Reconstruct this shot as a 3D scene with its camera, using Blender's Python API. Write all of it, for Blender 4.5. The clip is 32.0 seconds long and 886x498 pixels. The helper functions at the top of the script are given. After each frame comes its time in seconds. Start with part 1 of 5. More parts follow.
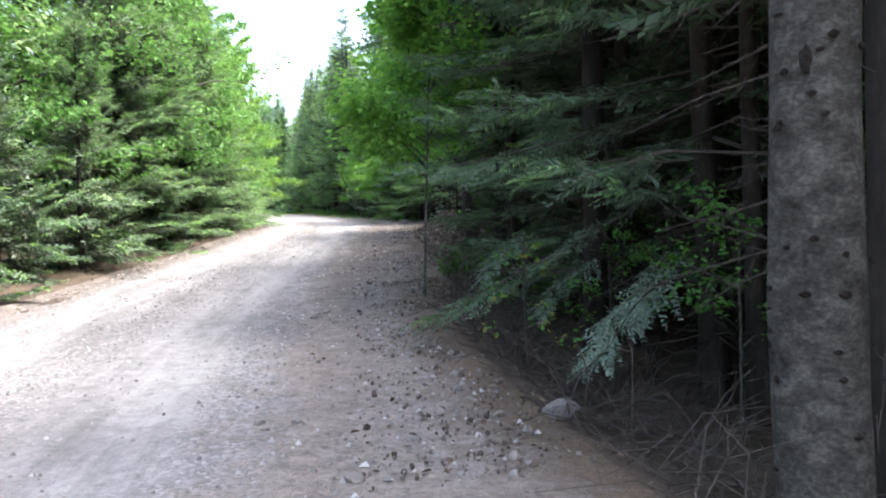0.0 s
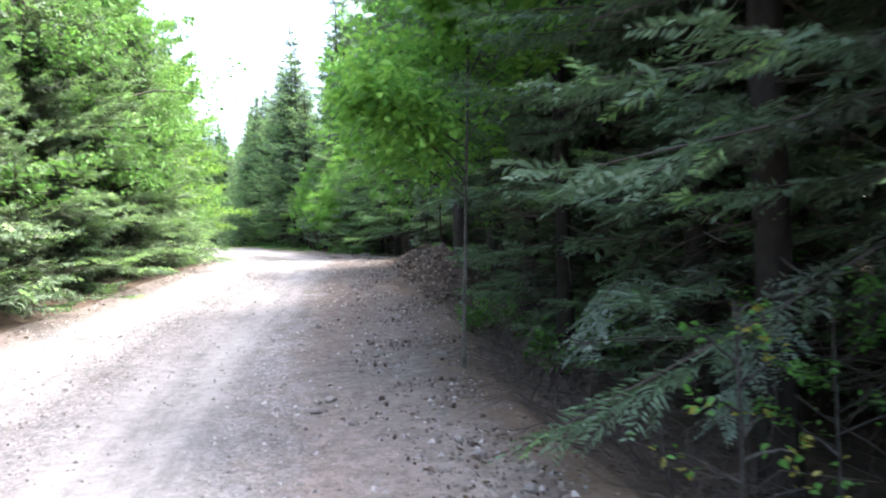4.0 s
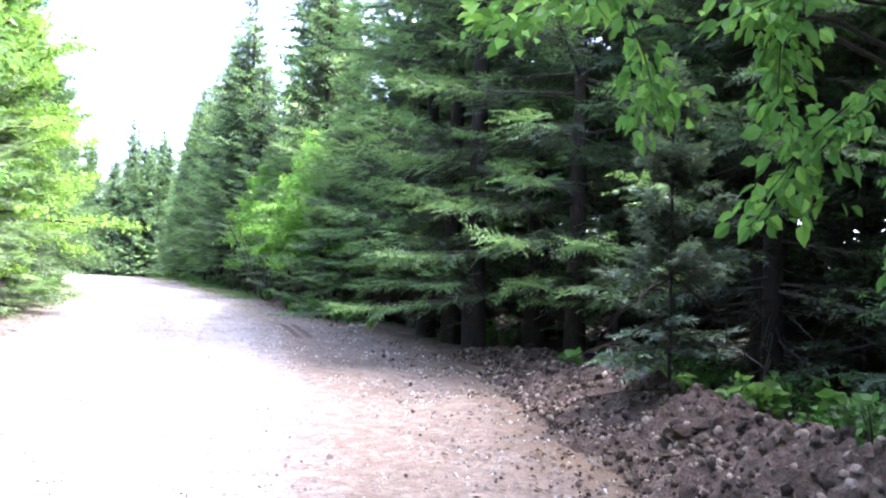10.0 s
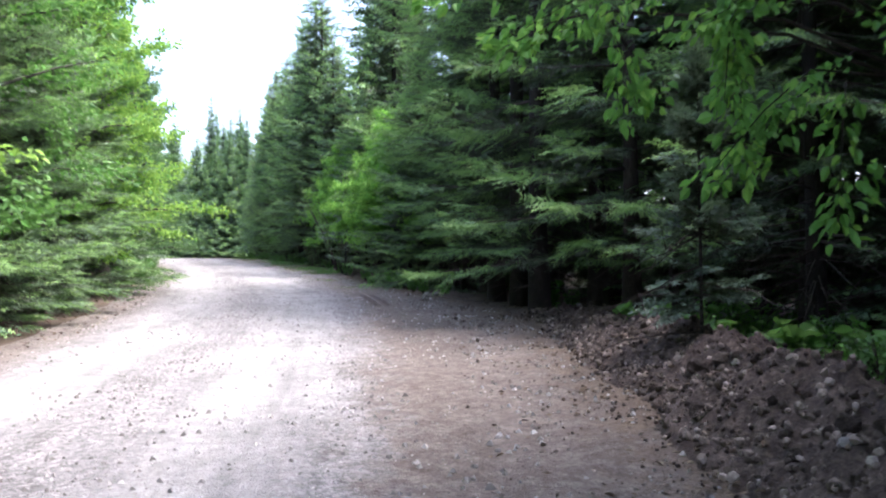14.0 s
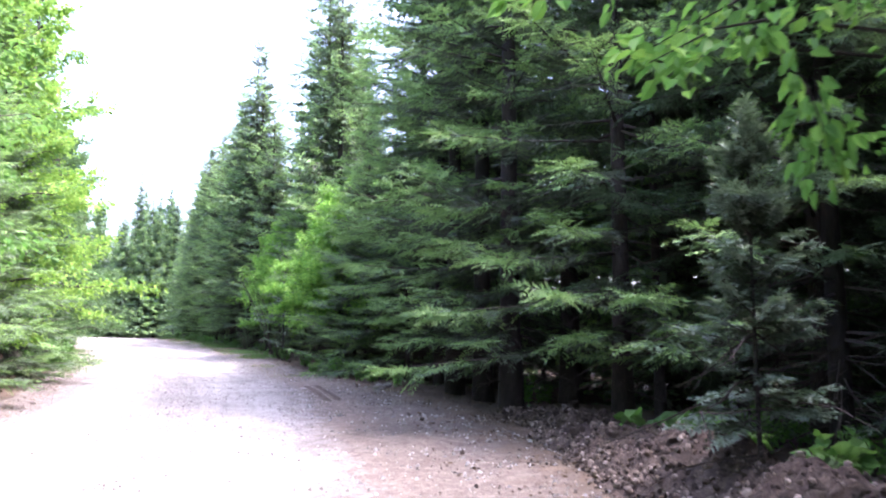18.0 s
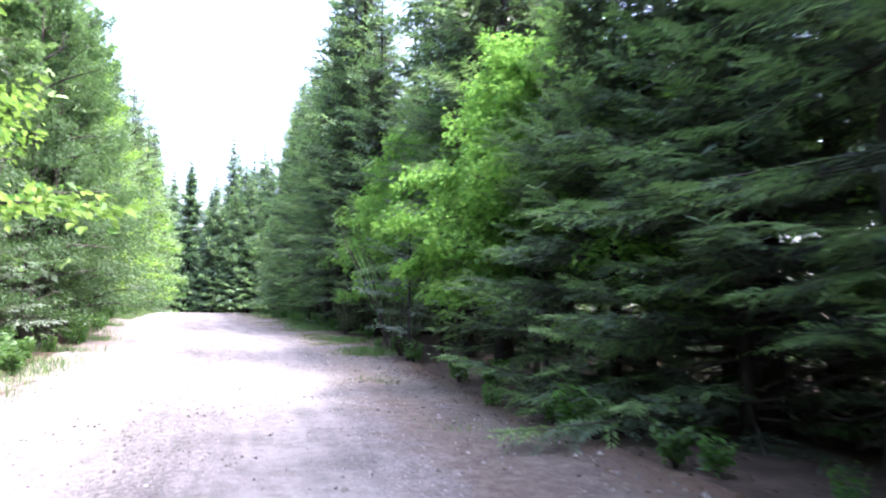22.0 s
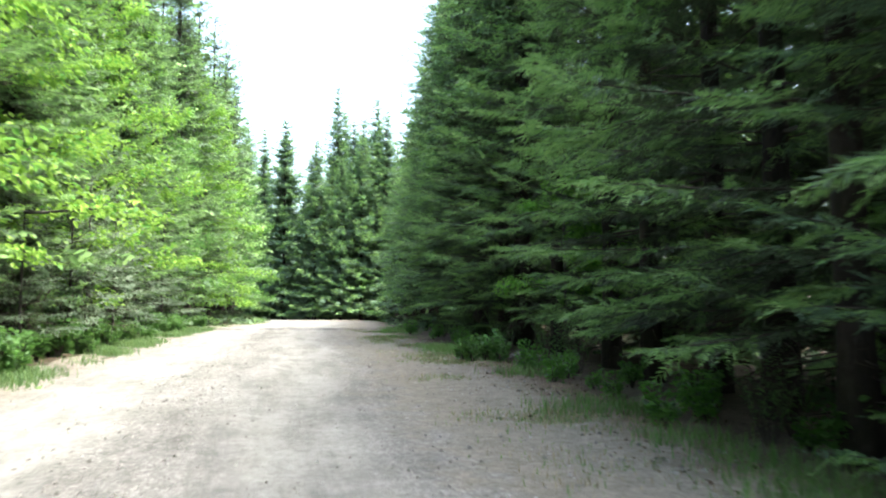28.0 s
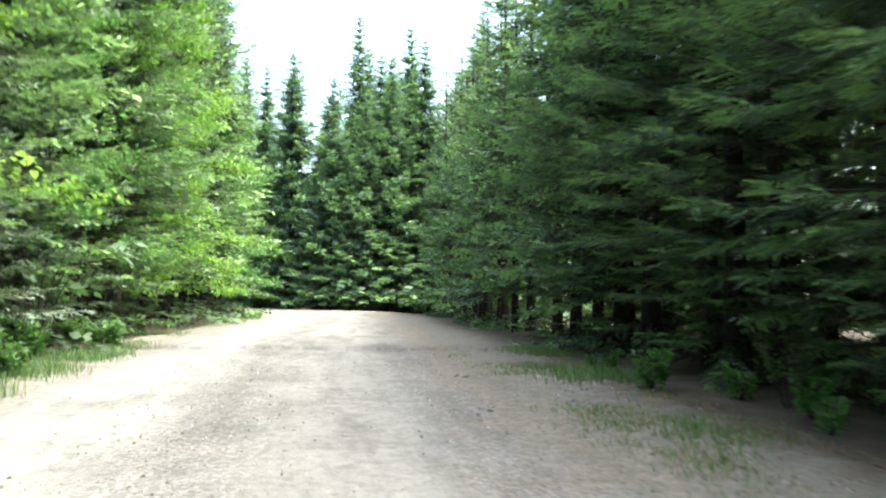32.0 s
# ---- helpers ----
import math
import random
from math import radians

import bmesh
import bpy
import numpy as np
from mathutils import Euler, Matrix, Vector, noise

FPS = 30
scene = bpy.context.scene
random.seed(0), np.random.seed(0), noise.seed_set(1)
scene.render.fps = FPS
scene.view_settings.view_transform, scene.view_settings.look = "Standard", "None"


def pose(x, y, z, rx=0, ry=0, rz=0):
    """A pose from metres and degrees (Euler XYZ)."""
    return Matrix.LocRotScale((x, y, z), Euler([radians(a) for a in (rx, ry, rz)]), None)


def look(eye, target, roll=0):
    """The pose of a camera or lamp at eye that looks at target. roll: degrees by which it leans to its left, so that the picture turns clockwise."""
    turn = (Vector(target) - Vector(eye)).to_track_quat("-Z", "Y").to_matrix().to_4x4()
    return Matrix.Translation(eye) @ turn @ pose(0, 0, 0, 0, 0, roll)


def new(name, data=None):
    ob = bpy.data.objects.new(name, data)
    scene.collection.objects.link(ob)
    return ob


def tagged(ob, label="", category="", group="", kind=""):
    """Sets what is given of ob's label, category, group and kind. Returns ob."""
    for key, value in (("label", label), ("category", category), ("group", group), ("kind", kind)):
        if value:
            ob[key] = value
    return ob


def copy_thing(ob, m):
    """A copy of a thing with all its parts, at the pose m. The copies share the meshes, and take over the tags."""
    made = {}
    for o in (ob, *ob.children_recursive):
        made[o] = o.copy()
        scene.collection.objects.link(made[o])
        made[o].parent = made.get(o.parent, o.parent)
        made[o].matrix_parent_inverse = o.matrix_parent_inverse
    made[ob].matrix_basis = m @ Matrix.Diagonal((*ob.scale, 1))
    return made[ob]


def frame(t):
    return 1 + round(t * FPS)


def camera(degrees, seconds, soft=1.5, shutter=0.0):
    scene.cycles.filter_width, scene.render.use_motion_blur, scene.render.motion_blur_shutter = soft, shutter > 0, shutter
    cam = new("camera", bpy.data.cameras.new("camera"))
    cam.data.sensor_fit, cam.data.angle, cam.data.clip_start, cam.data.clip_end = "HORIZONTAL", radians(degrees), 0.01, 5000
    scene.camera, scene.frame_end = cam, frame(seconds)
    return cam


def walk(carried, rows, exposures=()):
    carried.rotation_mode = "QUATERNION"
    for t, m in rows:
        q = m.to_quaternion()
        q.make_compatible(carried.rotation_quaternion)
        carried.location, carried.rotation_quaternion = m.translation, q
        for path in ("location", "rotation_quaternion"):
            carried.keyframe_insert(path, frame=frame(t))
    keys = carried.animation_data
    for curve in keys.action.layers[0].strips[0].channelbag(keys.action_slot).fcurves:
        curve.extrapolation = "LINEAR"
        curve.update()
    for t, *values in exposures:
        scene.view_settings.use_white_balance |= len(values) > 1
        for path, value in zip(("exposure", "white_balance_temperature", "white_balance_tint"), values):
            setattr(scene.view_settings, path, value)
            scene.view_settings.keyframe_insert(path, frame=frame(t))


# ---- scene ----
cam = camera(55.9, 32.0, soft=2.0, shutter=0.4)
PATH = [
    (0, (-0.000, 0.000, 1.500), (0.303, 1.977, 1.476), -1.6),
    (0.5, (0.001, 0.002, 1.507), (0.295, 1.980, 1.509), -0.7),
    (1, (-0.030, 0.125, 1.480), (0.231, 2.106, 1.380), -0.3),
    (1.5, (-0.033, 0.164, 1.507), (0.235, 2.145, 1.445), -1.1),
    (2, (-0.072, 0.335, 1.548), (0.228, 2.311, 1.588), -1.0),
    (2.5, (-0.145, 0.842, 1.577), (0.197, 2.812, 1.641), -0.5),
    (3, (-0.251, 1.660, 1.625), (0.115, 3.626, 1.678), -0.6),
    (3.5, (-0.379, 2.701, 1.647), (0.010, 4.662, 1.712), -0.6),
    (4, (-0.502, 3.993, 1.677), (-0.061, 5.943, 1.726), -1.9),
    (4.5, (-0.654, 5.504, 1.687), (-0.257, 7.464, 1.651), -2.6),
    (6.5, (0.326, 14.747, 2.244), (0.762, 16.699, 2.275), -0.4),
    (7, (0.440, 16.649, 2.313), (0.961, 18.579, 2.320), -1.5),
    (7.5, (0.543, 18.621, 2.501), (1.123, 20.533, 2.610), 0.5),
    (8, (0.719, 20.371, 2.647), (1.288, 22.284, 2.805), 0.4),
    (8.5, (0.869, 21.784, 2.752), (1.456, 23.693, 2.900), 0.0),
    (9, (0.984, 22.901, 2.878), (1.575, 24.804, 3.081), 1.8),
    (9.5, (1.072, 23.743, 2.962), (1.645, 25.653, 3.144), 2.0),
    (10, (1.110, 24.115, 2.972), (1.656, 26.035, 3.121), 2.1),
    (10.5, (1.110, 23.957, 2.938), (1.650, 25.882, 3.033), 1.7),
    (11, (1.120, 23.638, 2.933), (1.697, 25.548, 3.104), 0.2),
    (11.5, (1.119, 23.609, 2.925), (1.631, 25.539, 3.079), -0.1),
    (12, (1.111, 23.611, 2.930), (1.542, 25.560, 3.097), -0.3),
    (12.5, (1.108, 23.594, 2.955), (1.474, 25.551, 3.177), 2.0),
    (13, (1.102, 23.582, 2.967), (1.460, 25.540, 3.191), 3.5),
    (13.5, (1.069, 23.478, 2.920), (1.389, 25.452, 2.942), 2.2),
    (14, (1.034, 23.033, 2.899), (1.405, 24.998, 2.973), -0.4),
    (14.5, (0.966, 22.575, 2.874), (1.384, 24.528, 3.015), 0.7),
    (15, (0.951, 22.502, 2.886), (1.400, 24.450, 3.002), 1.7),
    (15.5, (0.993, 22.833, 2.900), (1.428, 24.781, 3.062), 1.1),
    (17.5, (0.749, 24.040, 3.040), (1.265, 25.964, 3.250), -0.8),
    (18, (0.788, 24.695, 3.091), (1.315, 26.609, 3.360), 0.3),
    (18.5, (0.848, 25.574, 3.167), (1.368, 27.487, 3.460), 0.4),
    (19, (0.907, 26.736, 3.254), (1.421, 28.647, 3.575), 1.1),
    (19.5, (0.931, 28.235, 3.337), (1.387, 30.156, 3.687), 1.3),
    (20, (0.951, 30.083, 3.420), (1.324, 32.029, 3.717), 3.3),
    (20.5, (1.090, 32.056, 3.512), (1.506, 33.998, 3.783), 1.4),
    (21, (1.180, 34.343, 3.585), (1.583, 36.286, 3.869), 0.6),
    (21.5, (1.286, 36.784, 3.653), (1.634, 38.744, 3.885), -0.2),
    (22, (1.342, 39.315, 3.762), (1.646, 41.285, 3.963), 0.5),
    (22.5, (1.353, 41.773, 3.824), (1.634, 43.741, 4.080), 3.1),
    (23, (1.378, 44.274, 3.957), (1.679, 46.241, 4.183), 2.3),
    (23.5, (1.375, 46.827, 4.048), (1.600, 48.798, 4.338), 2.3),
    (24, (1.424, 49.156, 4.126), (1.582, 51.123, 4.483), 2.6),
    (24.5, (1.421, 51.681, 4.254), (1.547, 53.663, 4.528), 1.2),
    (25, (1.337, 54.271, 4.386), (1.422, 56.254, 4.665), -1.5),
    (25.5, (1.103, 56.971, 4.528), (1.110, 58.962, 4.748), -1.1),
    (27.5, (-1.678, 68.978, 5.064), (-1.653, 70.959, 5.373), 1.2),
    (28, (-1.965, 71.361, 5.193), (-1.901, 73.353, 5.388), 0.0),
    (28.5, (-2.197, 73.888, 5.320), (-2.122, 75.879, 5.530), 0.1),
    (29, (-2.432, 76.352, 5.443), (-2.340, 78.343, 5.650), -0.6),
    (29.5, (-2.686, 78.897, 5.558), (-2.625, 80.886, 5.792), 1.1),
    (30, (-2.958, 81.448, 5.689), (-2.946, 83.441, 5.885), -1.2),
    (30.5, (-3.326, 83.998, 5.796), (-3.370, 85.991, 5.994), 0.4),
    (31, (-3.705, 86.816, 5.887), (-3.702, 88.813, 6.027), -1.3),
    (31.5, (-4.516, 90.198, 6.026), (-4.478, 92.194, 6.187), -3.3),
    (32, (-5.407, 92.751, 6.055), (-5.356, 94.747, 6.212), 0.5),
]
EXPOSURES = [(0, 3.15, 6500, 14), (2, 3.25, 6500, 15), (4, 3.45, 6500, 16), (7, 3.05, 6350, 16), (8, 3.45, 6080, 25), (9.5, 3.95, 6080, 25), (11.5, 3.62, 6130, 26), (13, 3.0, 6130, 22), (14, 2.85, 6130, 20), (15, 2.88, 6130, 22), (18, 3.58, 6130, 33), (23, 3.35, 6080, 29), (25, 3.25, 6280, 26), (28, 3.02, 6780, 3), (32, 2.9, 6780, 2)]
walk(cam, [(t, look(eye, target, roll)) for t, eye, target, roll in PATH], EXPOSURES)

# ---- sky and sun: a hazy bright noon, sun high over the right-hand forest ----
SUN_EL, SUN_AZ = radians(65), radians(108)          # azimuth clockwise from +y
world = bpy.data.worlds.new("sky")
scene.world = world
world.use_nodes = True
wn = world.node_tree
wn.nodes.clear()
sky = wn.nodes.new("ShaderNodeTexSky")
sky.sky_type, sky.sun_disc = "NISHITA", False
sky.sun_elevation, sky.sun_rotation = SUN_EL, SUN_AZ
sky.air_density, sky.dust_density, sky.ozone_density = 1.0, 5.0, 1.0
bg = wn.nodes.new("ShaderNodeBackground")
bg.inputs["Strength"].default_value = 0.15
wo = wn.nodes.new("ShaderNodeOutputWorld")
wn.links.new(sky.outputs[0], bg.inputs[0])
wn.links.new(bg.outputs[0], wo.inputs[0])
sun_data = bpy.data.lights.new("sun", "SUN")
sun_data.energy, sun_data.angle, sun_data.color = 1.1, radians(18.0), (1.0, 0.97, 0.92)
sun = new("sun", sun_data)
sun_dir = Vector((math.sin(SUN_AZ) * math.cos(SUN_EL), math.cos(SUN_AZ) * math.cos(SUN_EL), math.sin(SUN_EL)))
sun.matrix_world = look(tuple(sun_dir * 60), (0, 0, 0))


# ---- materials ----
def node_mat(name):
    m = bpy.data.materials.new(name)
    m.use_nodes = True
    t = m.node_tree
    t.nodes.clear()
    return m, t, t.nodes.new("ShaderNodeOutputMaterial")


def add(t, kind, **values):
    n = t.nodes.new(kind)
    for k, v in values.items():
        n.inputs[k.replace("_", " ")].default_value = v
    return n


def ramp(t, fac, stops):
    r = t.nodes.new("ShaderNodeValToRGB")
    el = r.color_ramp.elements
    while len(el) < len(stops):
        el.new(0.5)
    for e, (p, c) in zip(el, stops):
        e.position, e.color = p, (*c, 1)
    t.links.new(fac, r.inputs[0])
    return r.outputs[0]


def noise_tex(t, scale, detail=4.0, rough=0.6, coords=None):
    n = add(t, "ShaderNodeTexNoise", Scale=scale, Detail=detail, Roughness=rough)
    if coords is not None:
        t.links.new(coords, n.inputs["Vector"])
    return n.outputs["Fac"]


def math_node(t, op, a, b=None, c=None):
    n = t.nodes.new("ShaderNodeMath")
    n.operation = op
    for i, v in enumerate((a, b, c)):
        if v is None:
            continue
        if isinstance(v, (int, float)):
            n.inputs[i].default_value = v
        else:
            t.links.new(v, n.inputs[i])
    return n.outputs[0]


def mix_col(t, fac, a, b, mode="MIX"):
    n = t.nodes.new("ShaderNodeMix")
    n.data_type, n.blend_type = "RGBA", mode
    for sock, v in ((n.inputs[0], fac), (n.inputs[6], a), (n.inputs[7], b)):
        if isinstance(v, (int, float)):
            sock.default_value = v
        elif isinstance(v, tuple):
            sock.default_value = (*v, 1)
        else:
            t.links.new(v, sock)
    return n.outputs[2]


def leaf_mat(name, dark, light, through_share=0.35, gloss=0.12, rough=0.5):
    """Foliage: each leaf or twig differs a little, each tree differs a little, and light shines through."""
    m, t, out = node_mat(name)
    geo = t.nodes.new("ShaderNodeNewGeometry")
    info = t.nodes.new("ShaderNodeObjectInfo")
    obj = t.nodes.new("ShaderNodeTexCoord")
    big = noise_tex(t, 0.9, 3.0, 0.6, obj.outputs["Object"])
    f = math_node(t, "MULTIPLY", geo.outputs["Random Per Island"], 0.55)
    f = math_node(t, "ADD", f, math_node(t, "MULTIPLY", big, 0.5))
    f = math_node(t, "ADD", f, math_node(t, "MULTIPLY", info.outputs["Random"], 0.25))
    col = ramp(t, f, [(0.15, dark), (0.62, tuple(0.5 * (a + b) for a, b in zip(dark, light))), (1.05 - 0.05, light)])
    dif = t.nodes.new("ShaderNodeBsdfDiffuse")
    tra = t.nodes.new("ShaderNodeBsdfTranslucent")
    glo = add(t, "ShaderNodeBsdfGlossy", Roughness=rough)
    glo.inputs["Color"].default_value = (0.6, 0.65, 0.6, 1)
    t.links.new(col, dif.inputs["Color"])
    t.links.new(mix_col(t, 0.5, col, (0.18, 0.36, 0.07), "MIX"), tra.inputs["Color"])
    a = add(t, "ShaderNodeMixShader", Fac=through_share)
    b = add(t, "ShaderNodeMixShader", Fac=gloss * 0.5)
    t.links.new(dif.outputs[0], a.inputs[1])
    t.links.new(tra.outputs[0], a.inputs[2])
    t.links.new(a.outputs[0], b.inputs[1])
    t.links.new(glo.outputs[0], b.inputs[2])
    t.links.new(b.outputs[0], out.inputs[0])
    return m


def rough_mat(name, stops, scale, fine=8.0, bump=0.4, rough=0.9, stretch=(1, 1, 1), dist=0.03):
    """Soil, bark, stone: two scales of noise in the colour and in the relief."""
    m, t, out = node_mat(name)
    co = t.nodes.new("ShaderNodeTexCoord")
    mp = t.nodes.new("ShaderNodeMapping")
    mp.inputs["Scale"].default_value = stretch
    t.links.new(co.outputs["Object"], mp.inputs[0])
    n1 = noise_tex(t, scale, 5.0, 0.65, mp.outputs[0])
    n2 = noise_tex(t, scale * fine, 4.0, 0.7, mp.outputs[0])
    f = math_node(t, "ADD", math_node(t, "MULTIPLY", n1, 0.6), math_node(t, "MULTIPLY", n2, 0.4))
    info = t.nodes.new("ShaderNodeObjectInfo")
    f = math_node(t, "ADD", f, math_node(t, "MULTIPLY_ADD", info.outputs["Random"], 0.16, -0.08))
    p = add(t, "ShaderNodeBsdfPrincipled", Roughness=rough)
    p.inputs["Specular IOR Level"].default_value = 0.2
    t.links.new(ramp(t, f, stops), p.inputs["Base Color"])
    b = add(t, "ShaderNodeBump", Strength=bump, Distance=dist)
    t.links.new(f, b.inputs["Height"])
    t.links.new(b.outputs[0], p.inputs["Normal"])
    t.links.new(p.outputs[0], out.inputs[0])
    return m


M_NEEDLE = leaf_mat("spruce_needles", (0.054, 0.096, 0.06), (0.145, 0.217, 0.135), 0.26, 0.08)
# older needles near the trunk; the crown's inner shade is in their dark colour
M_OLDSHADE = leaf_mat("old_shaded_inner_needles", (0.034, 0.048, 0.033), (0.082, 0.105, 0.068), 0.12, 0.1)
M_TIP = leaf_mat("fresh_spruce_tips", (0.125, 0.238, 0.085), (0.25, 0.405, 0.15), 0.34, 0.06)
M_FIRBLUE = leaf_mat("grey_green_needles", (0.055, 0.1, 0.07), (0.15, 0.235, 0.155), 0.26, 0.08)
M_LEAF = leaf_mat("broad_leaves", (0.045, 0.145, 0.03), (0.125, 0.33, 0.065), 0.5, 0.05)
M_LEAFPALE = leaf_mat("pale_broad_leaves", (0.045, 0.12, 0.036), (0.115, 0.245, 0.072), 0.42, 0.05)
M_SHRUB = leaf_mat("willow_leaves", (0.05, 0.11, 0.05), (0.13, 0.22, 0.11), 0.35, 0.05)
M_MAPLE = leaf_mat("maple_leaves", (0.1, 0.26, 0.035), (0.25, 0.5, 0.085), 0.5, 0.05)
M_LEAFSUN = leaf_mat("yellow_green_leaves", (0.11, 0.215, 0.032), (0.27, 0.45, 0.08), 0.48, 0.05)
M_ALDER = leaf_mat("alder_leaves", (0.026, 0.062, 0.03), (0.075, 0.135, 0.07), 0.35, 0.05)
M_PINE = leaf_mat("pale_grey_needles", (0.085, 0.125, 0.095), (0.2, 0.26, 0.2), 0.22, 0.1)
M_GRASS = leaf_mat("grass_blades", (0.05, 0.11, 0.03), (0.15, 0.225, 0.08), 0.3, 0.08)
M_YELLOW = leaf_mat("yellowing_leaves", (0.16, 0.17, 0.03), (0.36, 0.30, 0.06), 0.4, 0.08)
M_BARK = rough_mat("grey_bark", [(0.34, (0.014, 0.013, 0.011)), (0.48, (0.042, 0.04, 0.034)), (0.64, (0.11, 0.107, 0.094))], 5.0, 6.0, 1.0, 0.95, (1, 1, 1.6), 0.015)
M_BARKDARK = rough_mat("dark_bark", [(0.3, (0.012, 0.01, 0.009)), (0.55, (0.032, 0.027, 0.023)), (0.75, (0.07, 0.061, 0.052))], 4.0, 6.0, 0.8, 0.95, (1, 1, 0.35), 0.02)
M_TWIG = rough_mat("dry_twigs", [(0.3, (0.022, 0.018, 0.015)), (0.7, (0.085, 0.072, 0.06))], 9.0, 3.0, 0.3)
M_SCAR = rough_mat("dark_bark_scar", [(0.3, (0.006, 0.005, 0.004)), (0.7, (0.028, 0.022, 0.018))], 20.0, 4.0, 1.0, 0.95)
M_STONE = rough_mat("grey_stone", [(0.3, (0.09, 0.082, 0.074)), (0.5, (0.17, 0.16, 0.146)), (0.75, (0.3, 0.285, 0.265))], 7.0, 6.0, 0.5, 0.85)
M_CLOD = rough_mat("dug_soil", [(0.32, (0.022, 0.016, 0.013)), (0.5, (0.08, 0.061, 0.049)), (0.68, (0.22, 0.18, 0.15))], 9.0, 5.0, 1.0, 0.95, (1, 1, 1), 0.05)
M_FLOOR = rough_mat("forest_litter", [(0.3, (0.024, 0.018, 0.013)), (0.5, (0.06, 0.046, 0.033)), (0.7, (0.125, 0.1, 0.073))], 1.2, 14.0, 0.8, 0.95)


def road_mat():
    """Pale crushed-stone gravel with wheel tracks; brown dirt on the shoulder. UV: x from the left edge (0) to the gravel's right edge (1), y metres along."""
    m, t, out = node_mat("gravel_road")
    co = t.nodes.new("ShaderNodeTexCoord")
    sep = t.nodes.new("ShaderNodeSeparateXYZ")
    t.links.new(co.outputs["UV"], sep.inputs[0])
    u = sep.outputs[0]
    P3 = co.outputs["Object"]
    wob = noise_tex(t, 0.35, 3.0, 0.6, P3)
    wob2 = noise_tex(t, 2.2, 4.0, 0.7, P3)
    fine = noise_tex(t, 26.0, 4.0, 0.75, P3)
    mid = noise_tex(t, 6.0, 5.0, 0.7, P3)
    warp = t.nodes.new("ShaderNodeVectorMath")
    warp.operation = "MULTIPLY_ADD"
    warp.inputs[1].default_value = (0.09, 0.09, 0.09)
    wn_ = add(t, "ShaderNodeTexNoise", Scale=14.0, Detail=3.0)
    t.links.new(P3, wn_.inputs["Vector"])
    t.links.new(wn_.outputs["Color"], warp.inputs[0])
    t.links.new(P3, warp.inputs[2])
    vor = add(t, "ShaderNodeTexVoronoi", Scale=34.0)
    t.links.new(warp.outputs[0], vor.inputs["Vector"])
    vor2 = add(t, "ShaderNodeTexVoronoi", Scale=85.0)
    t.links.new(P3, vor2.inputs["Vector"])
    speck = ramp(t, vor.outputs["Color"], [(0.0, (0.09, 0.087, 0.083)), (0.5, (0.2, 0.195, 0.188)), (1.0, (0.4, 0.392, 0.38))])
    pale = ramp(t, mid, [(0.25, (0.2, 0.197, 0.19)), (0.5, (0.32, 0.316, 0.306)), (0.8, (0.42, 0.415, 0.404))])
    uu = math_node(t, "ADD", u, math_node(t, "MULTIPLY_ADD", wob, 0.16, -0.08))
    track = None
    for c, w in ((0.27, 0.11), (0.72, 0.12)):
        d = math_node(t, "ABSOLUTE", math_node(t, "SUBTRACT", uu, c))
        s = t.nodes.new("ShaderNodeMapRange")
        s.interpolation_type = "SMOOTHSTEP"
        s.inputs["From Min"].default_value, s.inputs["From Max"].default_value = w * 0.5, w * 1.7
        s.inputs["To Min"].default_value, s.inputs["To Max"].default_value = 1, 0
        t.links.new(d, s.inputs["Value"])
        track = s.outputs[0] if track is None else math_node(t, "MAXIMUM", track, s.outputs[0])
    track = math_node(t, "MULTIPLY", track, math_node(t, "MULTIPLY_ADD", wob2, 0.7, 0.45))
    grav = mix_col(t, track, mix_col(t, math_node(t, "MULTIPLY_ADD", wob2, 0.9, 0.35), pale, speck), mix_col(t, 0.12, pale, speck))
    lanes = t.nodes.new("ShaderNodeMapping")
    lanes.inputs["Scale"].default_value = (11.0, 0.22, 1.0)
    t.links.new(co.outputs["UV"], lanes.inputs[0])
    streak = noise_tex(t, 1.0, 5.0, 0.7, lanes.outputs[0])
    patch = noise_tex(t, 0.8, 4.0, 0.65, P3)
    wear = math_node(t, "ADD", math_node(t, "MULTIPLY", streak, 0.6), math_node(t, "MULTIPLY", patch, 0.4))
    grav = mix_col(t, 1.0, grav, ramp(t, wear, [(0.36, (0.5, 0.5, 0.5)), (0.5, (0.82, 0.82, 0.82)), (0.62, (1.0, 1.0, 1.0))]), "MULTIPLY")
    dirt = ramp(t, math_node(t, "ADD", math_node(t, "MULTIPLY", mid, 0.6), math_node(t, "MULTIPLY", fine, 0.4)),
                [(0.3, (0.06, 0.049, 0.04)), (0.5, (0.135, 0.114, 0.097)), (0.72, (0.26, 0.233, 0.208))])
    sandy = t.nodes.new("ShaderNodeMapRange")
    sandy.inputs["From Min"].default_value, sandy.inputs["From Max"].default_value = 44.0, 60.0
    t.links.new(sep.outputs[1], sandy.inputs["Value"])
    dirt = mix_col(t, sandy.outputs[0], dirt, ramp(t, math_node(t, "ADD", math_node(t, "MULTIPLY", mid, 0.6), math_node(t, "MULTIPLY", fine, 0.4)),
                                                   [(0.3, (0.13, 0.116, 0.095)), (0.5, (0.225, 0.207, 0.175)), (0.72, (0.34, 0.315, 0.275))]))
    # paler dry dirt before y 16; beyond, the canopy's shade stays in the colour
    dry = t.nodes.new("ShaderNodeMapRange")
    dry.inputs["From Min"].default_value, dry.inputs["From Max"].default_value = 16.0, 9.0
    dry.inputs["To Max"].default_value = 0.75
    t.links.new(sep.outputs[1], dry.inputs["Value"])
